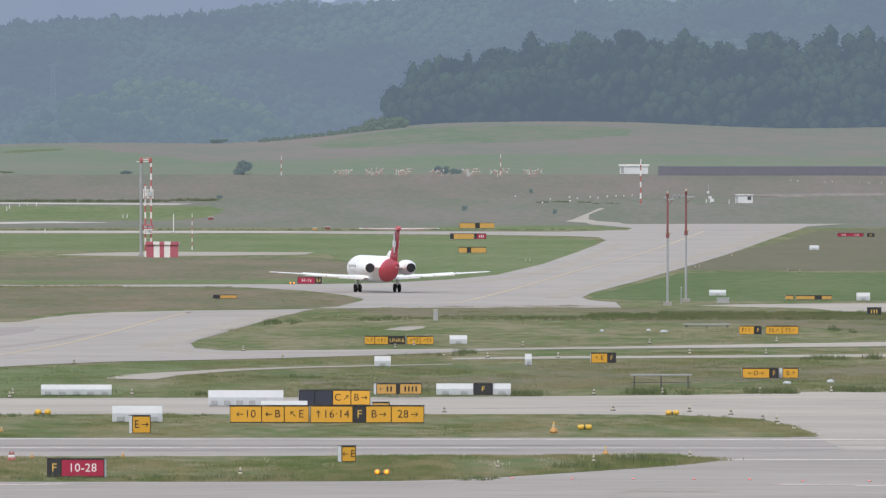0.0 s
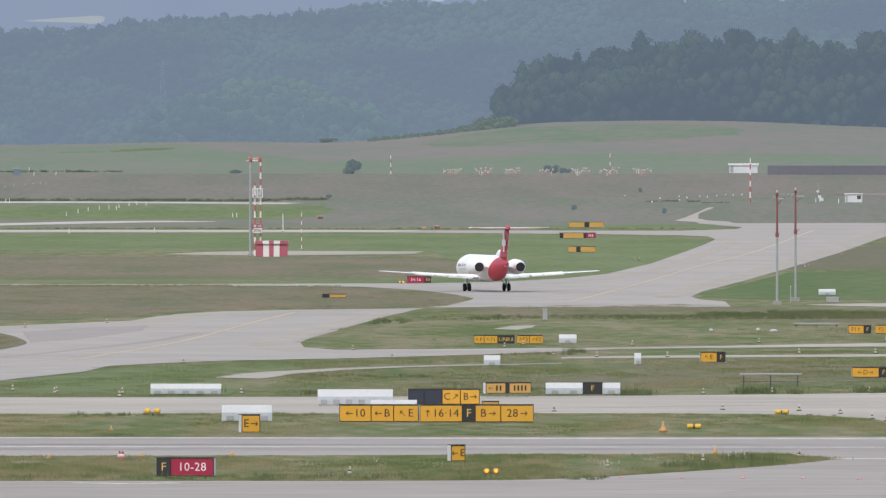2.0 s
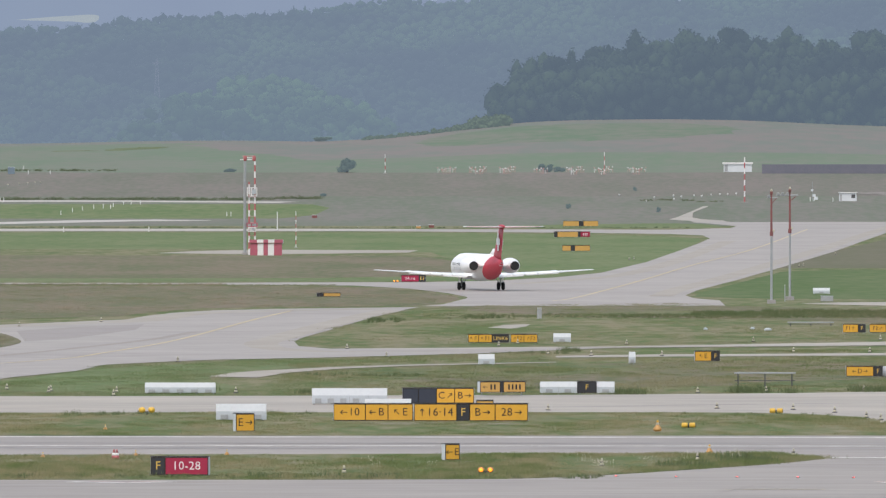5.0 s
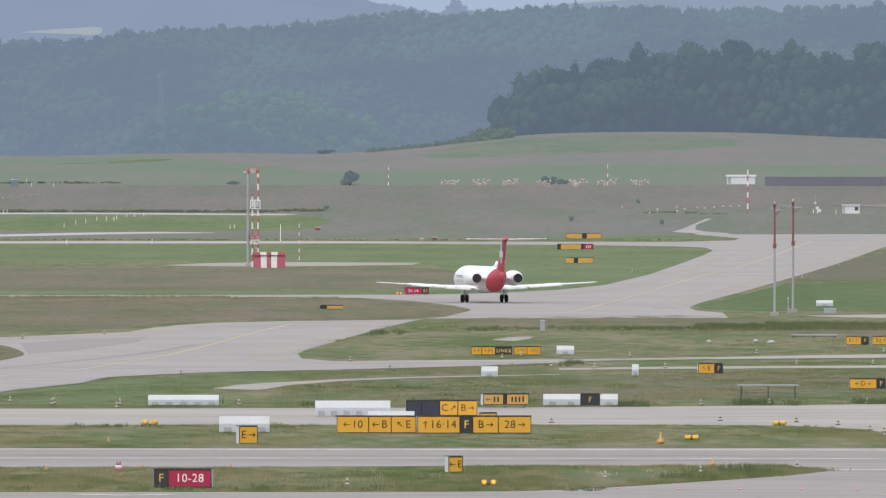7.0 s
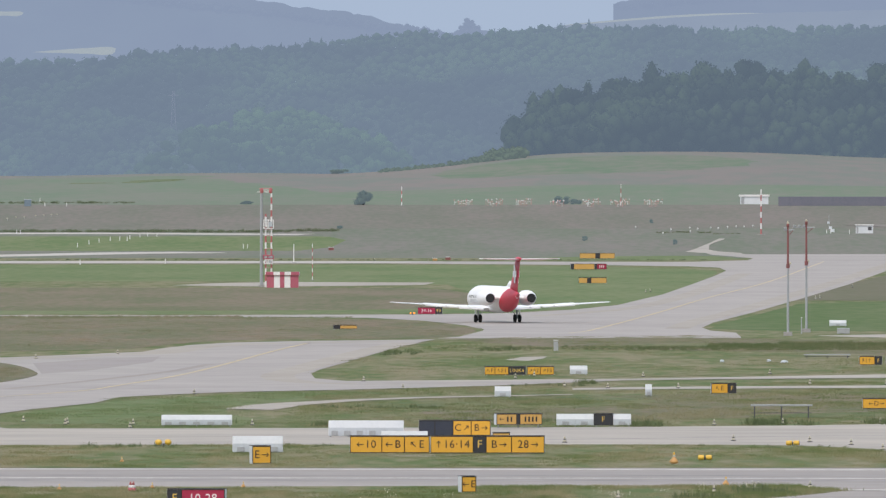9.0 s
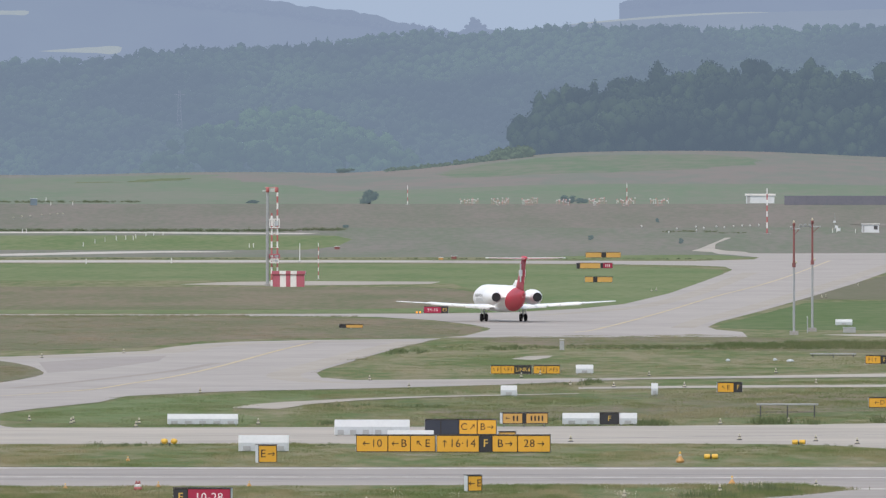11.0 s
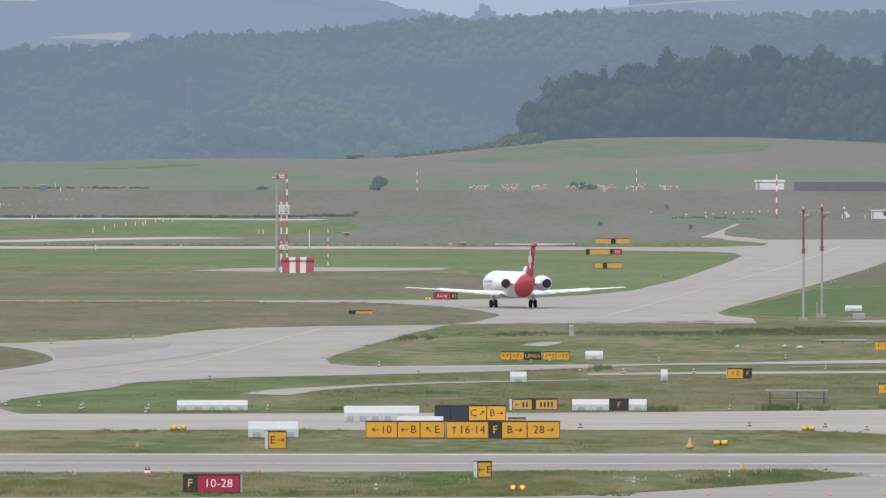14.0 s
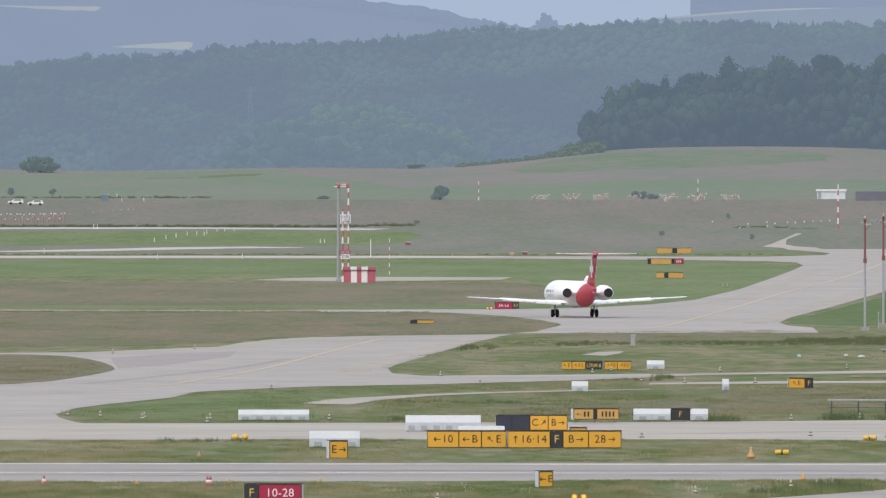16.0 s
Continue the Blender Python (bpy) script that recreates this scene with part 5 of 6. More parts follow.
# field colour with the haze put in as emission
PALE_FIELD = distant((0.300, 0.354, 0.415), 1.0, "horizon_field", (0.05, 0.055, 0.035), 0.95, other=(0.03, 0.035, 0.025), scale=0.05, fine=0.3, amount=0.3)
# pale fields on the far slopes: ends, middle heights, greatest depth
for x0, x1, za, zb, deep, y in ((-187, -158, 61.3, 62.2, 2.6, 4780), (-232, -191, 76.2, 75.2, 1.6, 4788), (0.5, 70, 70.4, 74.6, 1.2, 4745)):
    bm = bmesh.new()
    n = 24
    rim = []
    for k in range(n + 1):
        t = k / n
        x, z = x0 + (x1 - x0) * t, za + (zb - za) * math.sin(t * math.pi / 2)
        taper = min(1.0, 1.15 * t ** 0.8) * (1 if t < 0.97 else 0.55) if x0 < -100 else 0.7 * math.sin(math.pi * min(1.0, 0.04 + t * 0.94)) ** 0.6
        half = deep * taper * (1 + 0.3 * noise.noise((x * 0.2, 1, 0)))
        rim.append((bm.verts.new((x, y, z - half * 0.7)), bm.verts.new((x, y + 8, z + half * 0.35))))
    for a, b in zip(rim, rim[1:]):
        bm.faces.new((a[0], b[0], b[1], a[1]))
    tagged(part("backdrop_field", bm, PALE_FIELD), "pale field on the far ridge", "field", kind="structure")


def tree(name, x, y, wide, high, seed, label, clumps=420, category="tree", trunk=True):
    """A broadleaf tree or bush: tapered trunk with limbs, crown of ragged clumps."""
    z = height(x, y)
    top = thing(name, x, y, z, 0, label, category)
    if trunk:
        bm = bmesh.new()
        add_rod(bm, (0, 0, -0.3), (0.1, 0, high * 0.55), wide * 0.05, wide * 0.025, 8)
        for k in range(5):
            a = k * 1.3
            add_rod(bm, (0.05, 0, high * (0.2 + 0.06 * k)), (wide * 0.3 * math.cos(a), wide * 0.3 * math.sin(a), high * (0.45 + 0.07 * k)), wide * 0.02, wide * 0.006, 6)
        part("trunk", bm, BARK, top)
    p, t = crown_template(seed, 12, clumps, wide * 0.55, high * 0.55, max(0.16, wide * 0.05), 0.35, 0.5)
    p = p + np.array([0, 0, high * 0.46])
    p[:, 2] = np.maximum(p[:, 2], 0.02)
    me = bpy.data.meshes.new("crown")
    me.from_pydata(p.tolist(), [], t.tolist())
    me.materials.append(LEAF)
    crown = new("crown", me)
    crown.parent = top
    return top


tree("tree", -54.96, 3726.0, 5.74, 4.35, 61, "round dark green tree standing alone in fields")
tree("bush", -0.31, 3732.0, 4.04, 2.18, 62, "low dark green bush in fields", category="bush", trunk=False)
tree("bush", 3.42, 3732.0, 3.11, 1.40, 63, "low dark green bush in fields", category="bush", trunk=False)
tree("bush", -68.89, 4195, 32 / 5.7, 8 / 5.7, 64, "low bush on the crest", category="bush", trunk=False)
tree("bush", -86.92, 3732.0, 3.42, 0.93, 65, "low scrub at a field edge", category="bush", trunk=False)
tree("tree", -183.65, 4150, 66 / 5.8, 27 / 5.8, 66, "broad dark tree clump on the crest", 700)
tree("tree", -175.39, 3778.6, 1.89, 2.05, 67, "small round dark tree by a field road", 160)
tree("tree", -163.90, 3778.6, 2.05, 1.89, 68, "small round dark tree by a field road", 160)
tree("bush", -57.22, 3468.0, 2.02, 0.87, 69, "dark scrub in the meadow", 120, category="bush", trunk=False)
tree("bush", 5.25, 3318.8, 1.24, 1.24, 70, "small dark shrub in the meadow", 90, category="bush", trunk=False)

tree("bush", 27.02, 3275.4, 1.09, 1.36, 71, "small dark shrub in the meadow", 90, category="bush", trunk=False)
tree("bush", 22.89, 3522.0, 0.88, 1.17, 72, "small dark shrub in the meadow", 90, category="bush", trunk=False)


# low scrub along the crest, beside the wood
HEDGE = [crown_template(120 + k, 5, 60, 1.5, 1.2, 0.2, 0.4, 0.6) for k in range(5)]
hedge = []
for k in range(80):
    x = -56 + 44 * (k + rnd.uniform(-0.4, 0.4)) / 80
    rise = smooth((x + 33) / 16)
    for y in (4172, 4186, 4198):
        hedge.append((x + rnd.uniform(-0.5, 0.5), y + rnd.uniform(-3, 3), height(x, y) + rnd.uniform(-0.3, 0.3) + 2.2 * rise * rnd.random(), rnd.uniform(0.4, 0.9) + 0.8 * rise, rnd.uniform(0.6, 1.2), rnd.uniform(0, 6.3)))
# scrub leaves, again with the haze as emission
SCRUB = distant((0.104, 0.138, 0.146), 1.0, "crest_scrub_foliage", (0.032, 0.050, 0.028), 0.9, other=(0.052, 0.072, 0.038), scale=0.2, fine=1.5, amount=0.35, island=0.2)
scatter("scrub", HEDGE, hedge, SCRUB, "low green scrub along the crest", "scrub", False)


# ---- grass, blade by blade, where it can be told apart ----
def tuft_template(seed, blades, spread, tall, width):
    r = random.Random(seed)
    pts, tris = [], []
    for _ in range(blades):
        a = r.uniform(0, 6.3)
        x, y = r.gauss(0, spread), r.gauss(0, spread)
        h = tall * r.uniform(0.4, 1.0)
        dx, dy = math.cos(a) * width, math.sin(a) * width
        b = len(pts)
        pts += [(x - dx, y - dy, 0), (x + dx, y + dy, 0), (x + r.gauss(0, h * 0.3), y + r.gauss(0, h * 0.3), h)]
        tris.append((b, b + 1, b + 2))
    return np.array(pts), np.array(tris)


def inside(x, y, outline):
    hit = False
    for (ax, ay), (bx, by) in zip(outline, outline[1:] + outline[:1]):
        if (ay > y) != (by > y) and x < (bx - ax) * (y - ay) / (by - ay) + ax:
            hit = not hit
    return hit


def turf(outline, count, seed, tall, mat, label, limit=None, size=1.0, gaps=()):
    """Tufts scattered over an outline, in drifts."""
    r = random.Random(seed)
    xs, ys = [p[0] for p in outline], [p[1] for p in outline]
    x0, x1 = max(min(xs), limit[0]), min(max(xs), limit[1])
    kinds = [tuft_template(seed * 10 + k, 20, 0.34 * size, tall, 0.019 * size) for k in range(5)]
    spots, tries = [], 0
    while len(spots) < count and tries < count * 6:
        tries += 1
        x, y = r.uniform(x0, x1), r.uniform(min(ys), max(ys))
        drift = noise.noise((x * 0.12, y * 0.03, seed)) + 0.5 * noise.noise((x * 0.5, y * 0.12, seed + 5))
        if r.random() > 0.62 + 0.8 * drift or not inside(x, y, outline) or any(inside(x, y, g) for g in gaps):
            continue
        spots.append((x, y, TURF - 0.02, r.uniform(0.7, 1.3), max(0.35, 0.8 + 1.1 * drift), r.uniform(0, 6.3)))
    return scatter("grass", kinds, spots, mat, label, "grass")


STRIP_A = [(-53.1, 756.2), (-15.3, 756.2), (-2.7, 757.5), (0.5, 761.3), (3.7, 767.7), (7.0, 776.2), (10.3, 784.9), (13.8, 794.4), (16.7, 807.1), (14.2, 816.5), (4.0, 817.9), (-16.5, 815.7), (-56.8, 809.2)]
STRIP_B = [(-61.0, 869.4), (-10.3, 869.4), (15.1, 870.2), (24.0, 871.1), (23.1, 901.2), (21.7, 921.2), (18.1, 932.5), (12.4, 940.2), (-11.1, 940.2), (-65.7, 936.3)]
ISLAND_C = [(-43.8, 1031.7), (-44.2, 1058.0), (-42.4, 1078.0), (-38.5, 1106.8), (-37.1, 1137.2), (-28.3, 1163.3), (-18.8, 1175.3), (-6.2, 1196.9), (3.8, 1212.8), (40.2, 1229.1), (62.6, 1235.8), (53.1, 1048.3), (33.7, 1032.8), (21.9, 1017.9), (4.9, 1008.8), (-11.9, 1005.5), (-32.7, 1002.2), (-39.1, 1004.4)]
ISLAND_D = [(-23.3, 1273.7), (-23.3, 1295.5), (-21.6, 1349.1), (-18.3, 1447.6), (-14.3, 1530.2), (-5.4, 1556.3), (14.2, 1572.4), (48.8, 1495.1), (75.3, 1485.3), (65.6, 1295.5), (42.1, 1288.1), (6.0, 1249.3), (-19.8, 1235.8)]
MEADOW_E = [(-70.6, 1407.4), (-87.6, 1747.1), (-50.0, 1753.8), (-25.7, 1743.8), (-17.4, 1707.9), (-9.8, 1634.4), (-12.1, 1572.4), (-15.7, 1545.8), (-37.1, 1525.1), (-42.5, 1490.2), (-47.0, 1438.5)]
turf(STRIP_A, 9000, 1, 0.18, BLADE, "rough green grass with dry tips", (-42, 22))
turf(STRIP_B, 8000, 2, 0.13, BLADE, "rough green grass with dry tips", (-46, 32))
PATHS = [[(-27.5, 1075.5), (-25.9, 1104.1), (-23.9, 1114.9), (-18.1, 1134.3), (-12.1, 1147.2), (1.7, 1160.3), (1.7, 1151.5), (-11.5, 1132.9), (-17.0, 1117.6), (-20.8, 1098.8), (-23.0, 1072.9)], [(0.3, 1195.3), (9.8, 1203.2), (23.5, 1207.9), (39.7, 1216.0), (72.2, 1224.2), (70.9, 1201.6), (38.8, 1189.0), (22.9, 1181.3), (9.6, 1176.8), (0.3, 1172.2)]]
turf(ISLAND_C, 7000, 3, 0.13, SWARD, "rough green grass with dry tips", (-21, 50), 1.3, PATHS)
BARE = [[(-6.4, 1361.2), (-4.6, 1396.6), (-1.3, 1403.1), (-1.8, 1369.4), (-3.5, 1353.1)]]
turf(ISLAND_D, 4000, 5, 0.08, SWARD, "rough green grass with dry tips", (-60, 60), 1.6, BARE)
turf(ISLAND_C, 3000, 8, 0.07, SHORT_BLADE, "short green grass", (-60, -18), 1.4, PATHS)
turf([(-68.1, 1357.1), (-58.9, 1353.1), (-54.2, 1321.7), (-51.1, 1284.5), (-50.5, 1263.2), (-51.4, 1235.8), (-53.8, 1203.2), (-59.4, 1184.4)], 1500, 9, 0.14, STRAW, "long brown seeding grass", (-90, 0), 1.5)
turf(MEADOW_E, 2000, 6, 0.11, STRAW, "long brown seeding grass", (-90, 10), 1.8)


def weeds(u_spots, seed, label, mat=WEED):
    r = random.Random(seed)
    kinds = [tuft_template(200 + seed * 4 + k, 24, 0.26, 0.5, 0.035) for k in range(4)]
    spots = []
    for x0, x1, y, s, n in u_spots:
        for _ in range(n):
            px, py = r.uniform(x0, x1), y + r.uniform(-4, 4) * (1 if y < 1300 else 3.5 if y < 1500 else 1.5)
            spots.append((px, py, height(px, py) + 0.02, s * r.uniform(0.6, 1.2), r.uniform(0.8, 1.3), r.uniform(0, 6.3)))
    return scatter("weeds", kinds, spots, mat, label, "weeds")


weeds([(5.11, 7.09, 1013.3, 1.0, 34), (13.86, 16.62, 1020.1, 1.0, 40), (22.83, 26.24, 1022.4, 1.1, 46), (29.64, 33.71, 1029.3, 1.0, 44), (17.85, 18.58, 1017.9, 1.0, 10), (1.42, 2.74, 1216.0, 0.9, 14), (-4.71, 1.80, 1203.2, 0.6, 26), (31.31, 35.24, 1181.3, 0.9, 24), (37.21, 38.20, 1181.3, 1.1, 10), (2.77, 13.59, 1453.0, 0.45, 70), (19.31, 60.0, 1474.0, 0.45, 200), (-13.55, -1.45, 1452.2, 0.4, 50), (-18.28, -17.78, 1011.1, 1.0, 8), (-25.85, -25.42, 1027.0, 1.0, 8), (39.02, 39.88, 1362.0, 0.8, 7), (40.6, 41.3, 1356.0, 0.7, 6), (-18.53, -14.99, 1416.1, 1.0, 16), (-8.69, -5.07, 1447.6, 1.0, 20)], 1, "tall dark green grass in the verge")
weeds([(-162.16, -69.27, 3435.0, 1.5, 420), (-69.27, -57.46, 3444.0, 1.5, 60), (-176.75, -119.18, 3744.0, 1.3, 160), (-137.99, 31.18, 2923.1, 0.7, 300), (23.70, 26.84, 3426.0, 0.75, 24), (27.46, 31.75, 3432.0, 0.75, 34), (34.26, 37.40, 3426.0, 0.75, 24), (37.82, 44.93, 3412.8, 0.6, 40)], 2, "far hedge and grass lines, paled for haze", HAZED_WEED)


SOIL = material("bare_gravelly_soil", (0.30, 0.26, 0.20), 0.95, other=(0.19, 0.19, 0.12), scale=1.2, fine=5, amount=0.2, bump=0.3, stretch=(1, 0.3, 1))
for cx, cy, wide, deep in ((-9.5, 904.5, 5.5, 7.0), (-4.4, 904.0, 4.6, 6.0), (-19.3, 874.5, 1.6, 3.5), (-4.8, 796.8, 1.0, 3.0), (-12.8, 966.5, 3.2, 4.0)):
    rim = [(cx + wide / 2 * math.cos(a) * (1 + 0.3 * noise.noise((3 * math.cos(a), 3 * math.sin(a), cx))), cy + deep / 2 * math.sin(a) * (1 + 0.3 * noise.noise((2 * math.cos(a), 5 * math.sin(a), cx + 9)))) for a in [2 * math.pi * k / 28 for k in range(28)]]
    tagged(slab("soil_patch", rim, SOIL, TURF + 0.01), "bare trodden soil under an airfield sign", "soil", kind="structure")


def flowers(spots, seed, label):
    """Small heads of white umbels on short stalks."""
    r = random.Random(seed)
    kinds = []
    for k in range(3):
        pts, tris = [], []
        for _ in range(9):
            x, y, h, w = r.gauss(0, 0.14), r.gauss(0, 0.2), r.uniform(0.22, 0.42), r.uniform(0.02, 0.045)
            b = len(pts)
            pts += [(x, y, h + w), (x + w, y, h), (x - w, y, h), (x, y + w, h), (x, y - w, h), (x, y, h - w * 0.6), (x - 0.006, y, 0), (x + 0.006, y, 0)]
            tris += [(b, b + 1, b + 3), (b, b + 3, b + 2), (b, b + 2, b + 4), (b, b + 4, b + 1), (b + 5, b + 3, b + 1), (b + 5, b + 2, b + 3), (b + 5, b + 4, b + 2), (b + 5, b + 1, b + 4), (b + 6, b + 7, b + 5)]
        kinds.append((np.array(pts), np.array(tris)))
    places = []
    for x0, x1, y0, y1, n in spots:
        for _ in range(n):
            places.append((r.uniform(x0, x1), r.uniform(y0, y1), TURF, r.uniform(0.7, 1.2), r.uniform(0.8, 1.2), r.uniform(0, 6.3)))
    return scatter("flowers", kinds, places, LAMP_CREAM, label, "flowers")


flowers([(10.6, 12.2, 799, 806, 7), (2.2, 3.6, 780, 788, 3), (-2, 10, 782, 808, 4), (-16, -4, 765, 800, 3)], 5, "white flower heads in rough grass")
weeds([(10.4, 13.0, 800.0, 1.1, 26), (6.5, 9.5, 786.0, 0.9, 26), (-52.0, -8.0, 760.5, 0.75, 150), (-6.0, 3.0, 762.0, 0.6, 30), (-33.0, -26.0, 933.5, 0.7, 26), (-22.0, -14.0, 934.0, 0.6, 18), (8.0, 20.0, 934.0, 0.5, 22), (-12.0, 3.0, 1032.0, 0.7, 50), (-20.0, -10.0, 1090.0, 0.7, 40)], 7, "clumps of tall dark green grass")
weeds([(-125.0, -42.0, 1771.0, 0.5, 1500), (-42.0, -27.0, 1768.0, 0.3, 180)], 11, "long brown grass along a taxiway edge", STRAW)
TUSSOCK = material("soft_rank_tussocks", (0.112, 0.148, 0.068), 0.9, other=(0.176, 0.182, 0.100), scale=0.07, fine=0.4, amount=0.2, island=0.03, stretch=(1.0, 0.3, 1.0))
weeds([(8.0, 62.0, 1456.0, 0.62, 900), (16.0, 62.0, 1478.0, 0.72, 1100), (24.0, 62.0, 1492.0, 0.66, 900), (-8.0, 10.0, 1462.0, 0.45, 200)], 13, "broad band of tall soft green grass", TUSSOCK)
taxi_sign(-4.25, 930.0, [(1.16, "O", "")], 0.98, "dull orange sign half hidden behind another")

# ---- lamps and small things ----
def edge_light(x, y, label="small white edge light on a concrete foot", s=0.8):
    top = thing("edge_light", x, y, height(x, y) + 0.03, 0, label, "light", "edge lights")
    part("foot", lathe([(0.24 * s, 0), (0.24 * s, 0.05 * s), (0.17 * s, 0.09 * s)], 12), DARK_METAL, top)
    part("body", lathe([(0.17 * s, 0.09 * s), (0.12 * s, 0.26 * s)], 12), LAMP_CREAM, top)
    part("collar", lathe([(0.12 * s, 0.26 * s), (0.09 * s, 0.36 * s)], 12), DARK_METAL, top)
    part("lens", lathe([(0.09 * s, 0.36 * s), (0.08 * s, 0.48 * s), (0.04 * s, 0.58 * s), (0.01, 0.6 * s)], 12), LAMP_CREAM, top)
    return top


LIGHT = edge_light(-11.52, 770.3)
for x, y in [(3.2, 787.6), (8.9, 801.4), (14.8, 812.8), (0.1, 950.0), (12.0, 956.0), (17.3, 952.0), (21.8, 924.9), (22.4, 906.6), (23.1, 892.4), (-32.1, 1004.4), (-18.1, 1229.1), (7.4, 1256.2), (3.9, 1190.6), (10.1, 1190.6), (19.4, 1273.7), (31.6, 1284.5), (22.0, 1209.5), (28.8, 1209.5), (-31.5, 1157.4), (-53.6, 1377.6), (-46.4, 1411.8), (-43.7, 1034.0), (-41.0, 1029.3), (-37.4, 1022.4), (-32.3, 1017.9), (16.5, 1020.1), (23.9, 1022.4), (29.4, 1027.0), (4.7, 1017.9), (-2.7, 1259.7), (-4.4, 1245.9), (0.1, 1200.0), (-14.0, 1184.4), (-23.3, 1015.6), (-37.4, 1017.9), (11.3, 1015.6)]:
    copy_thing(LIGHT, pose(x, y, 0.03 + height(x, y)))
for x, y in [(20.0, 942.1), (22.6, 917.5), (-83.6, 2850.0), (-40.4, 2904.5), (-28.6, 2867.9), (-8.8, 2130.8), (13.0, 2140.8), (13.8, 2150.9), (38.5, 2035.7), (37.7, 2026.7), (47.6, 2235.3), (50.3, 1974.0), (51.7, 1965.5)]:
    copy_thing(LIGHT, pose(x, y, 0.03 + height(x, y)))

banded = thing("runway_marker", -25.67, 804.2, TURF, 0, "small red and white cone marker", "marker")
part("lower_cone", lathe([(0.17, 0), (0.14, 0.2)], 12), RED_PAINT, banded)
part("middle_cone", lathe([(0.14, 0.2), (0.09, 0.36)], 12), WHITE_PAINT, banded)
part("tip", lathe([(0.09, 0.36), (0.04, 0.55), (0.01, 0.57)], 12), RED_PAINT, banded)
for x, y in [(-35.5, 807.1), (-25.5, 804.2)]:
    copy_thing(banded, pose(x, y, TURF))


def guard_light(x, y, kind, label, s=1.0):
    """A pair of amber runway guard lamps on one post frame."""
    top = thing("guard_light", x, y, 0.05, 0, label, "light", "guard lights")
    part("post", rod((0, 0.1, 0), (0, 0.1, 0.24 * s), 0.04, sides=8), DARK_METAL, top)
    part("crossbar", box(0, 0.1, 0.24 * s, 0.6 * s, 0.06, 0.06, 0.01), DARK_METAL, top)
    for k in (-1, 1):
        if kind == "tube":
            lamp = part("lamp", lathe([(0.14 * s, -0.24 * s), (0.19 * s, -0.2 * s), (0.2 * s, 0.16 * s), (0.15 * s, 0.24 * s)], 14, Matrix.Translation((k * 0.3 * s, 0, 0.24 * s)) @ pose(0, 0, 0, 0, 90, 0)), AMBER, top)
            part("rim", lathe([(0.16 * s, 0.23 * s), (0.16 * s, 0.26 * s)], 14, Matrix.Translation((k * 0.3 * s, 0, 0.24 * s)) @ pose(0, 0, 0, 0, 90, 0)), DARK_METAL, lamp)
        else:
            lamp = part("lamp", lathe([(0.05 * s, -0.2 * s), (0.2 * s, -0.12 * s), (0.25 * s, 0.02 * s), (0.18 * s, 0.16 * s), (0.02 * s, 0.2 * s)], 16, Matrix.Translation((k * 0.33 * s, 0, 0.36 * s))), ORANGE if kind == "lit" else AMBER, top)
            if kind == "lit":
                part("lens", lathe([(0.13 * s, 0.0), (0.11 * s, 0.05), (0.02, 0.07)], 14, Matrix.Translation((k * 0.33 * s, -0.2 * s, 0.36 * s)) @ pose(0, 0, 0, 90, 0, 0)), AMBER_GLOW, lamp, "glowing amber lens")
    return top


guard_light(-3.45, 766.4, "lit", "pair of lit amber guard lamps in the grass", 0.8)
guard_light(-27.51, 932.5, "ball", "pair of round amber guard lamps", 1.0)
guard_light(9.31, 890.6, "tube", "pair of amber tube lamps in the grass", 0.85)
guard_light(15.87, 938.3, "tube", "pair of amber tube lamps in the grass", 0.85)
guard_light(-19.97, 1795.3, "lit", "pair of lit amber guard lamps by a holding sign", 0.7)


def beacon(x, y, label, s=1.0):
    top = thing("marker_light", x, y, 0.06, 0, label, "light")
    part("body", lathe([(0.20 * s, 0), (0.31 * s, 0.12 * s), (0.29 * s, 0.2 * s), (0.15 * s, 0.38 * s), (0.11 * s, 0.46 * s)], 14), ORANGE, top)
    part("stem", lathe([(0.11 * s, 0.44 * s), (0.08 * s, 0.62 * s)], 12), LAMP_CREAM, top)
    part("lens", lathe([(0.09 * s, 0.62 * s), (0.06 * s, 0.76 * s), (0.01, 0.78 * s)], 12), AMBER, top)


beacon(7.19, 880.3, "orange marker light with a white stem", 0.95)
beacon(9.82, 818.7, "orange marker light at the runway edge", 0.7)

for x, y in ((-30.0, 807.0), (-24.6, 811.5), (-28.8, 884.6), (-19.2, 813.6)):
    beacon(x, y, "tiny orange and cream marker light in grass", 0.45)

# stop bar set into the near taxiway
STOP = thing("stop_bar_light", 7.28, 762.5, PAVE, 0, "red stop bar light set in paving", "light", "stop bar")
part("ring", lathe([(0.12, 0), (0.12, 0.012), (0.07, 0.03)], 14), DARK_METAL, STOP)
part("lens", lathe([(0.07, 0.028), (0.06, 0.05), (0.02, 0.06)], 12), RED_GLOW, STOP, "glowing red lens")
for x, y in [(3.9, 763.8), (10.7, 761.9), (14.1, 761.3), (17.2, 760.6), (20.1, 757.5), (23.8, 756.8), (27.0, 756.2)]:
    copy_thing(STOP, pose(x, y, PAVE))


def barrier(x, y, wide, high, label, posts=3):
    top = thing("rail_barrier", x, y, 0, 0, label, "barrier")
    part("rail", box(0, 0, high - 0.08, wide, 0.14, 0.14, 0.03), GREY_METAL, top)
    for k in range(posts):
        px = -wide / 2 + 0.3 + (wide - 0.6) * k / (posts - 1)
        part("post", rod((px, 0, 0), (px, 0, high - 0.1), 0.05, sides=8), DARK_METAL, top)
    part("lower_bar", box(0, 0.05, high * 0.45, wide * 0.98, 0.05, 0.05), DARK_METAL, top)


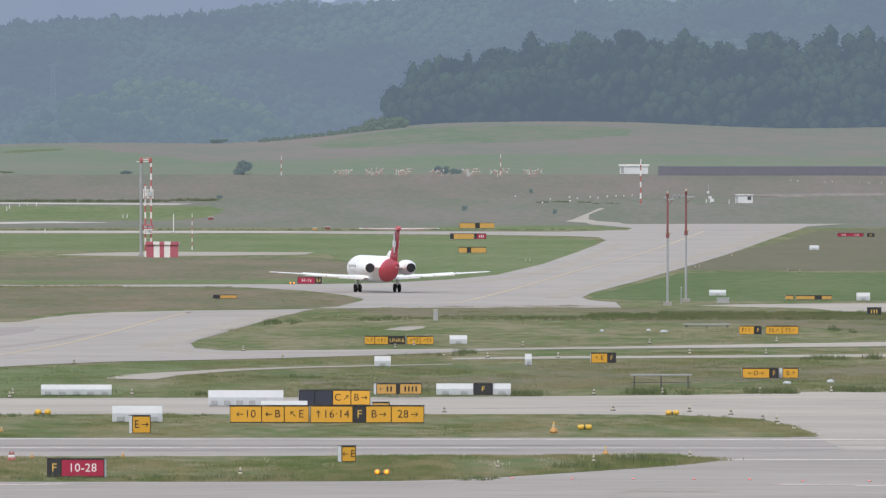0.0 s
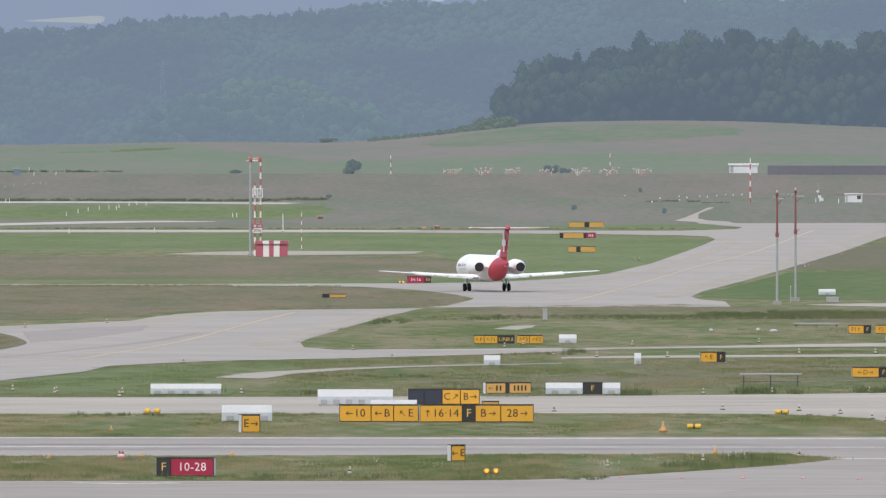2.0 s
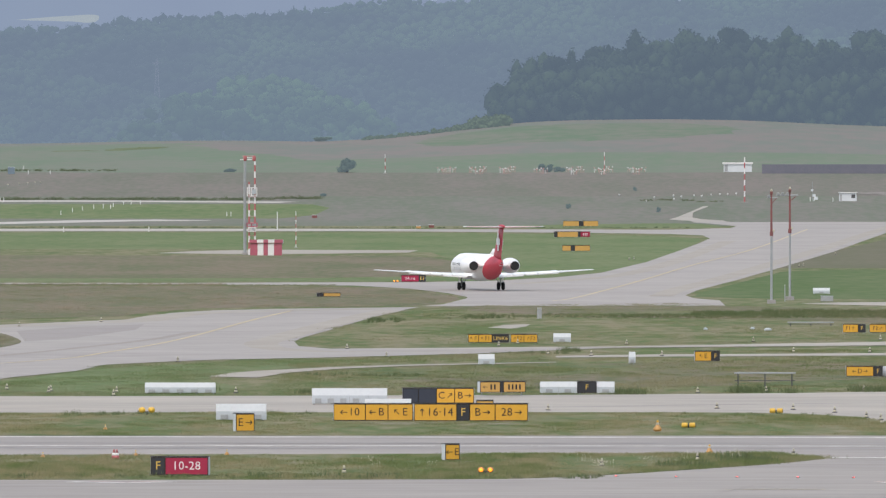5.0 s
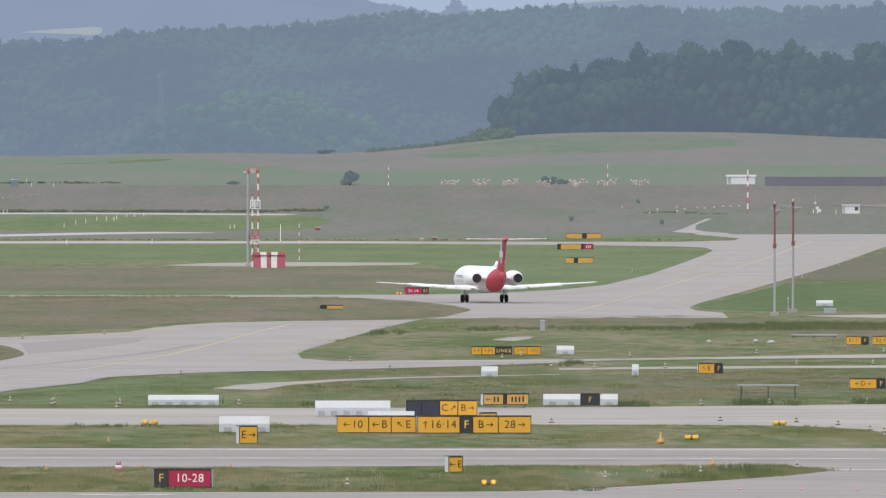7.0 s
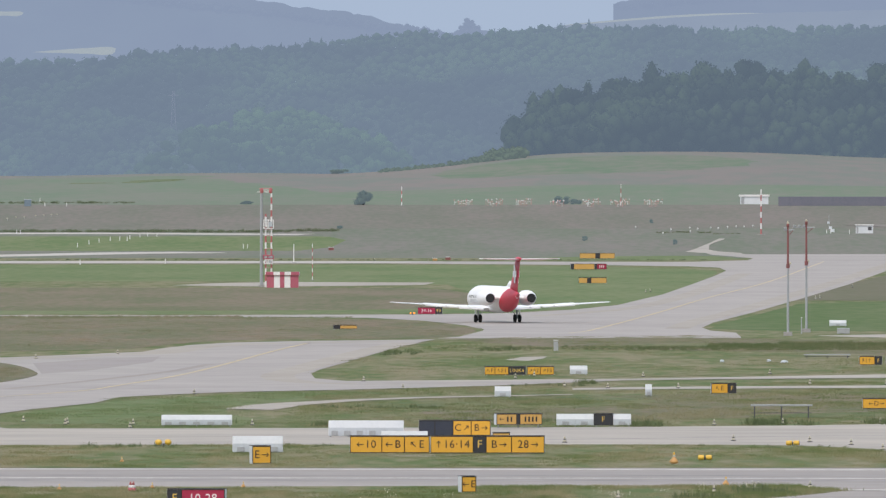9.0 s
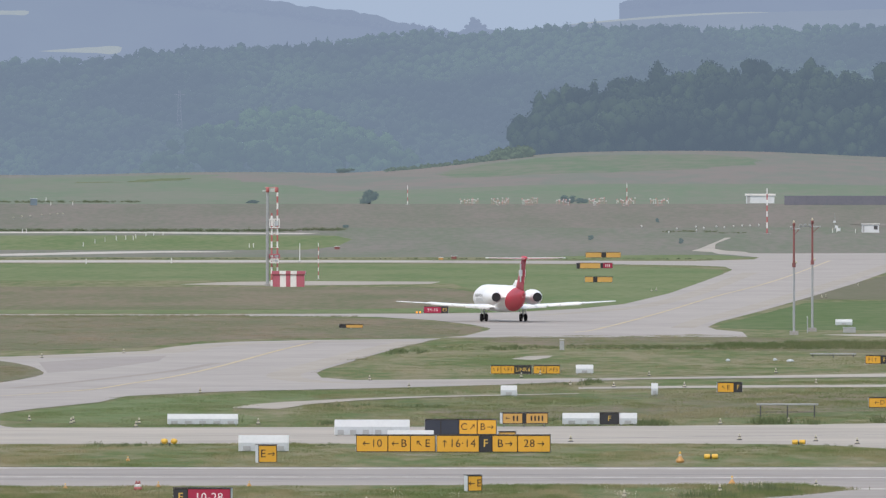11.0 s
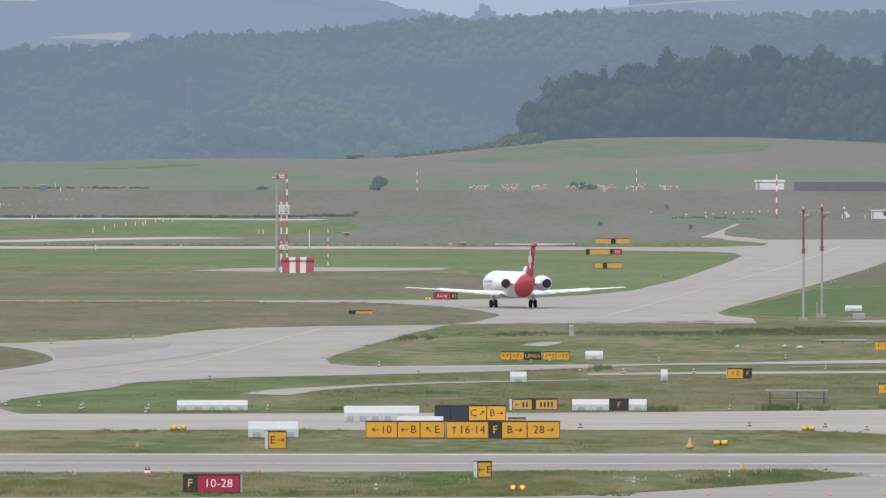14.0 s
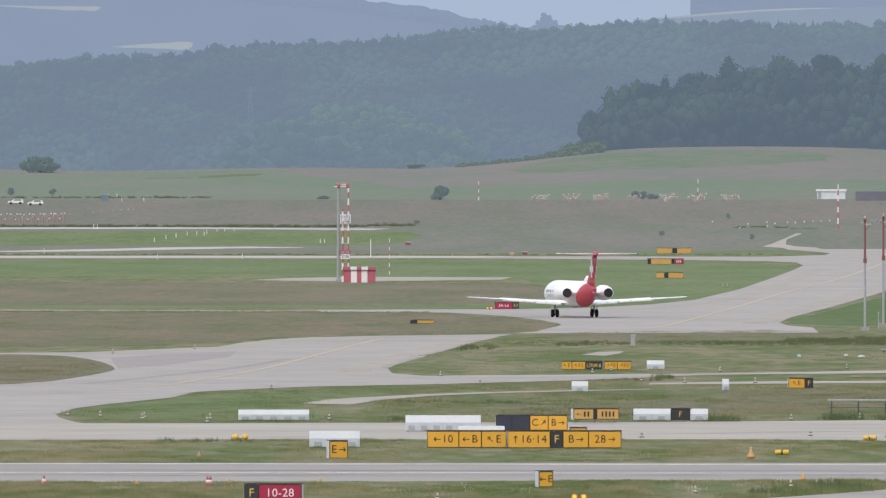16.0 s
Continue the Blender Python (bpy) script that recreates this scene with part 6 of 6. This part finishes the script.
relay = thing("equipment_box", 32.9, 1593.0, 0, 0, "low grey equipment box in mown grass", "box")
part("body", box(0, 0, 0.32, 1.46, 0.8, 0.6, 0.04), GREY_METAL, relay)
part("lid", box(0, 0, 0.64, 1.54, 0.88, 0.06, 0.02), PANEL_GREY, relay)
stake = thing("marker_post", 27.97, 1593.0, 0, 0, "thin pale steel post between light poles", "post")
part("shaft", rod((0, 0, 0), (0, 0, 1.85), 0.06, 0.05, 8), GREY_METAL, stake)
part("cap", rod((0, 0, 1.85), (0, 0, 1.93), 0.075, 0.03, 8), WHITE_PAINT, stake)
barrier(16.71, 1038.7, 4.72, 1.21, "pale rail on dark steel posts")
barrier(26.89, 1381.8, 4.72, 0.46, "low pale rail in the meadow")
cab = thing("service_cabinet", -0.78, 1438.5, 0, 0, "slim grey service cabinet in the grass", "cabinet")
part("body", box(0, 0, 0.5, 0.48, 0.35, 1.02, 0.03), GREY_METAL, cab)
part("lid", box(0, 0, 1.14, 0.54, 0.4, 0.06, 0.02), WHITE_METAL, cab)
for x, y, s in ((21.98, 1349.1, 0.38), (26.91, 1060.5, 0.34), (30.52, 1067.9, 0.3), (15.84, 1353.1, 0.22), (20.58, 1357.1, 0.22)):
    cover = thing("shaft_cover", x, y, 0.02, 0, "low white shaft cover in the grass", "cover")
    part("dome", lathe([(s, 0), (s * 0.98, 0.10), (s * 0.7, 0.22), (s * 0.1, 0.26)], 16), PANEL_GREY, cover)


# ---- far equipment ----
def approach_bar(x, y, wide, label, seed=1, tall=1.6):
    """A loose group of lamps on thin stakes of uneven height, paled for haze."""
    r = random.Random(seed)
    top = thing("approach_light_bar", x, y, height(x, y), 0, label, "light", "approach lights")
    count = 5 if wide < 3 else 6
    for k in range(count):
        lx = -wide / 2 + wide * (k + r.uniform(0.1, 0.9)) / count
        lz, ly = tall * r.uniform(0.35, 1.0), r.uniform(-1.5, 1.5)
        stake = part("stake", rod((lx, ly, -0.3), (lx, ly, lz), 0.05, sides=6), RED_PAINT if tall > 2 else (PINK_PAINT, PINK_PAINT, WHITE_PAINT)[r.randrange(3)], top)
        w = r.uniform(0.12, 0.24)
        part("lamp", lathe([(w * 0.5, lz - 0.02), (w, lz + 0.05), (w, lz + 0.2), (w * 0.4, lz + 0.28)], 10, Matrix.Translation((lx, ly, 0))), (WHITE_PAINT, WHITE_PAINT, PINK_PAINT)[r.randrange(3)], stake)
    part("crossbar", box(wide * 0.1, 0, 0.5 * tall, wide * 0.45, 0.08, 0.09, 0.01), (WHITE_PAINT, PINK_PAINT)[seed % 2], top)
    return top


kinds = [approach_bar(x, y, 2.1, "white lamps on thin red and white stakes", 3 + k) for k, (x, y) in enumerate([(-29.0, 3726.0), (-27.3, 3708.0), (-25.8, 3726.0), (-20.5, 3720.0)])]
for k, (x, y) in enumerate([(-18.5, 3708.0), (-17.4, 3726.0), (-12.1, 3720.0), (-11.0, 3708.0), (-9.6, 3726.0), (-2.5, 3726.0), (-0.8, 3708.0), (6.2, 3726.0), (7.4, 3702.0), (9.2, 3726.0), (14.0, 3726.0), (15.4, 3702.0), (17.2, 3726.0), (23.0, 3726.0), (24.5, 3702.0), (26.3, 3732.0)]):
    copy_thing(kinds[(k * 3 + k // 4) % 4], pose(x, y, height(x, y), 0, 0, 180 * (k % 2)))
second = approach_bar(-162.42, 3468.0, 2.4, "cream lamps on tall red stakes", 21, 2.7)
for x, y in [(-159.8, 3468.0), (-156.6, 3468.0), (-153.9, 3468.0), (-151.4, 3474.0), (-148.7, 3474.0)]:
    copy_thing(second, pose(x, y, height(x, y)))

post = thing("marker_post", -106.75, 3318.8, height(-106.75, 3318.8), 0, "short white marker post in the grass", "post", "marker posts")
part("shaft", rod((0, 0, 0), (0, 0, 1.0), 0.10, 0.085, 8), WHITE_PAINT, post)
part("cap", rod((0, 0, 1.0), (0, 0, 1.12), 0.11, 0.04, 8), LAMP_CREAM, post)
for x, y in [(-137.6, 3412.8), (-136.7, 3412.8), (-116.1, 3239.3), (-114.6, 3275.4), (-112.9, 3297.1), (-110.9, 3318.8), (-108.8, 3326.0), (-106.8, 3340.5), (-105.2, 3369.4), (-103.5, 3376.6), (-101.2, 3376.6), (-131.1, 2980.4), (-99.1, 2780.5), (-76.1, 3224.8), (-75.1, 3224.8), (-82.1, 2797.5), (66.4, 3420.0), (67.4, 3420.0), (72.0, 3412.8), (-141.8, 3708.0), (-145.0, 3757.1), (-135.8, 3708.0)]:
    copy_thing(post, pose(x, y, height(x, y)))
stub = thing("marker_light", 32.31, 3462.0, height(32.31, 3462.0), 0, "tiny white light in the meadow", "light", "meadow lights")
part("foot", rod((0, 0, 0), (0, 0, 0.3), 0.08, sides=8), GREY_METAL, stub)
part("cap", lathe([(0.12, 0.3), (0.2, 0.4), (0.17, 0.6), (0.03, 0.68)], 10), WHITE_PAINT, stub)
for x, y in [(27.3, 3444.0), (32.1, 3426.0), (34.2, 3450.0), (37.6, 3462.0), (39.5, 3456.0), (42.0, 3468.0), (44.3, 3474.0), (46.3, 3474.0), (48.6, 3480.0), (25.0, 3405.5), (18.5, 3468.0)]:
    copy_thing(stub, pose(x, y, height(x, y)))
lampy = thing("field_lamp", -145.63, 3552.0, height(-145.63, 3552.0), 0, "tiny cream lamp in the meadow", "light", "field lamps")
part("stem", rod((0, 0, 0), (0, 0, 0.5), 0.06, sides=8), GREY_METAL, lampy)
part("lens", lathe([(0.17, 0.45), (0.2, 0.6), (0.06, 0.72)], 10), LAMP_CREAM, lampy)
for x, y in [(-162.6, 3504.0), (-160.0, 3510.0), (-157.6, 3516.0), (-155.0, 3522.0), (-152.7, 3528.0), (-151.0, 3540.0), (-148.8, 3540.0), (-143.9, 3564.0), (-141.9, 3570.0), (-139.4, 3582.0), (-137.4, 3588.0), (-135.7, 3594.0), (-134.2, 3594.0), (93.3, 3636.0), (95.0, 3630.0), (102.1, 3624.0), (103.9, 3618.0), (111.1, 3612.0), (113.2, 3618.0), (113.4, 3606.0), (116.6, 3606.0)]:
    copy_thing(lampy, pose(x, y, height(x, y)))

wall_x0, wall_y = 58.96, 3714.0
screen = thing("screen_fence", wall_x0 + 45, wall_y, height(wall_x0 + 45, wall_y), 0, "long dark screening fence across fields", "fence")
NET = material("dark_screen_net", (0.158, 0.165, 0.200), 0.9, other=(0.178, 0.182, 0.215), scale=0.3, per_piece=0.05)
for k in range(30):
    x = wall_x0 + 1.5 + k * 3.0
    dz = height(x, wall_y) - height(wall_x0 + 45, wall_y)
    part("panel", box(x - wall_x0 - 45, 0, dz + 1.2, 2.96, 0.08, 2.6, 0.02), NET, screen)
    part("post", rod((x - wall_x0 - 46.5, 0.1, dz - 0.2), (x - wall_x0 - 46.5, 0.1, dz + 2.6), 0.06, sides=6), NET, screen)

inst = thing("weather_mast", 67.09, 3426.0, height(67.09, 3426.0), 0, "thin instrument mast with white boxes", "mast")
part("shaft", rod((0, 0, 0), (0, 0, 4.71), 0.07, 0.05, 8), GREY_METAL, inst)
for k, h in enumerate((0.6, 1.3, 2.6)):
    part("instrument_box", box(0.9 - 0.5 * k, 0, h, 1.0 - 0.2 * k, 0.4, 0.8 - 0.15 * k, 0.04), WHITE_METAL, inst)


def parked_car(x, y, label):
    top = thing("car", x, y, height(x, y), 90, label, "car")
    bm = bmesh.new()
    side = [(-2.1, 0.3), (-2.15, 0.9), (-1.7, 1.42), (0.4, 1.45), (1.1, 0.98), (2.05, 0.8), (2.15, 0.3)]
    ends = [[bm.verts.new((s * 0.88, a, b)) for a, b in side] for s in (-1, 1)]
    for k in range(7):
        bm.faces.new((ends[0][k], ends[1][k], ends[1][(k + 1) % 7], ends[0][(k + 1) % 7]))
    bm.faces.new(ends[0])
    bm.faces.new(list(reversed(ends[1])))
    bmesh.ops.recalc_face_normals(bm, faces=bm.faces)
    bmesh.ops.bevel(bm, geom=list(bm.edges), offset=0.06, segments=2, affect="EDGES")
    body = part("body", bm, WHITE_PAINT, top)
    for s in (-1, 1):
        part("side_window", box(s * 0.885, -0.55, 1.15, 0.02, 1.9, 0.34, 0.005), WINDOW, body)
        for wy in (-1.3, 1.3):
            part("wheel", lathe([(0.15, -0.1), (0.32, -0.1), (0.34, 0), (0.32, 0.1), (0.15, 0.1)], 16, Matrix.Translation((s * 0.8, wy, 0.34)) @ pose(0, 0, 0, 0, 90, 0)), TYRE, top)
    return top


parked_car(-163.3, 3660.0, "white estate car parked by a field road")
parked_car(-169.2, 3672.0, "white estate car parked by a field road")


# a slim lattice pylon on the wooded hill
# steel brought near the hill's colour by haze put into its emission
PYLON = distant((0.152, 0.200, 0.275), 1.0, "far_pylon_steel", (0.035, 0.035, 0.035), 0.7)
px, py = -129.5, 4505.0
pylon = thing("pylon", px, py, hill(px, py), 0, "faint pale lattice pylon on the wooded hill", "pylon")
for k in range(6):
    z0, z1 = 2.6 * k, 2.6 * (k + 1)
    w0, w1 = 1.0 - 0.13 * k, 1.0 - 0.13 * (k + 1)
    bm = bmesh.new()
    for sx, sy in ((-1, -1), (1, -1), (1, 1), (-1, 1)):
        add_rod(bm, (sx * w0, sy * w0, z0), (sx * w1, sy * w1, z1), 0.11, sides=5)
        add_rod(bm, (sx * w0, sy * w0, z0), (-sx * w1, sy * w1, z1), 0.06, sides=5)
    part("lattice_bay", bm, PYLON, pylon)
part("cross_arm", box(0, 0, 14.2, 3.4, 0.3, 0.3, 0.04), PYLON, pylon)
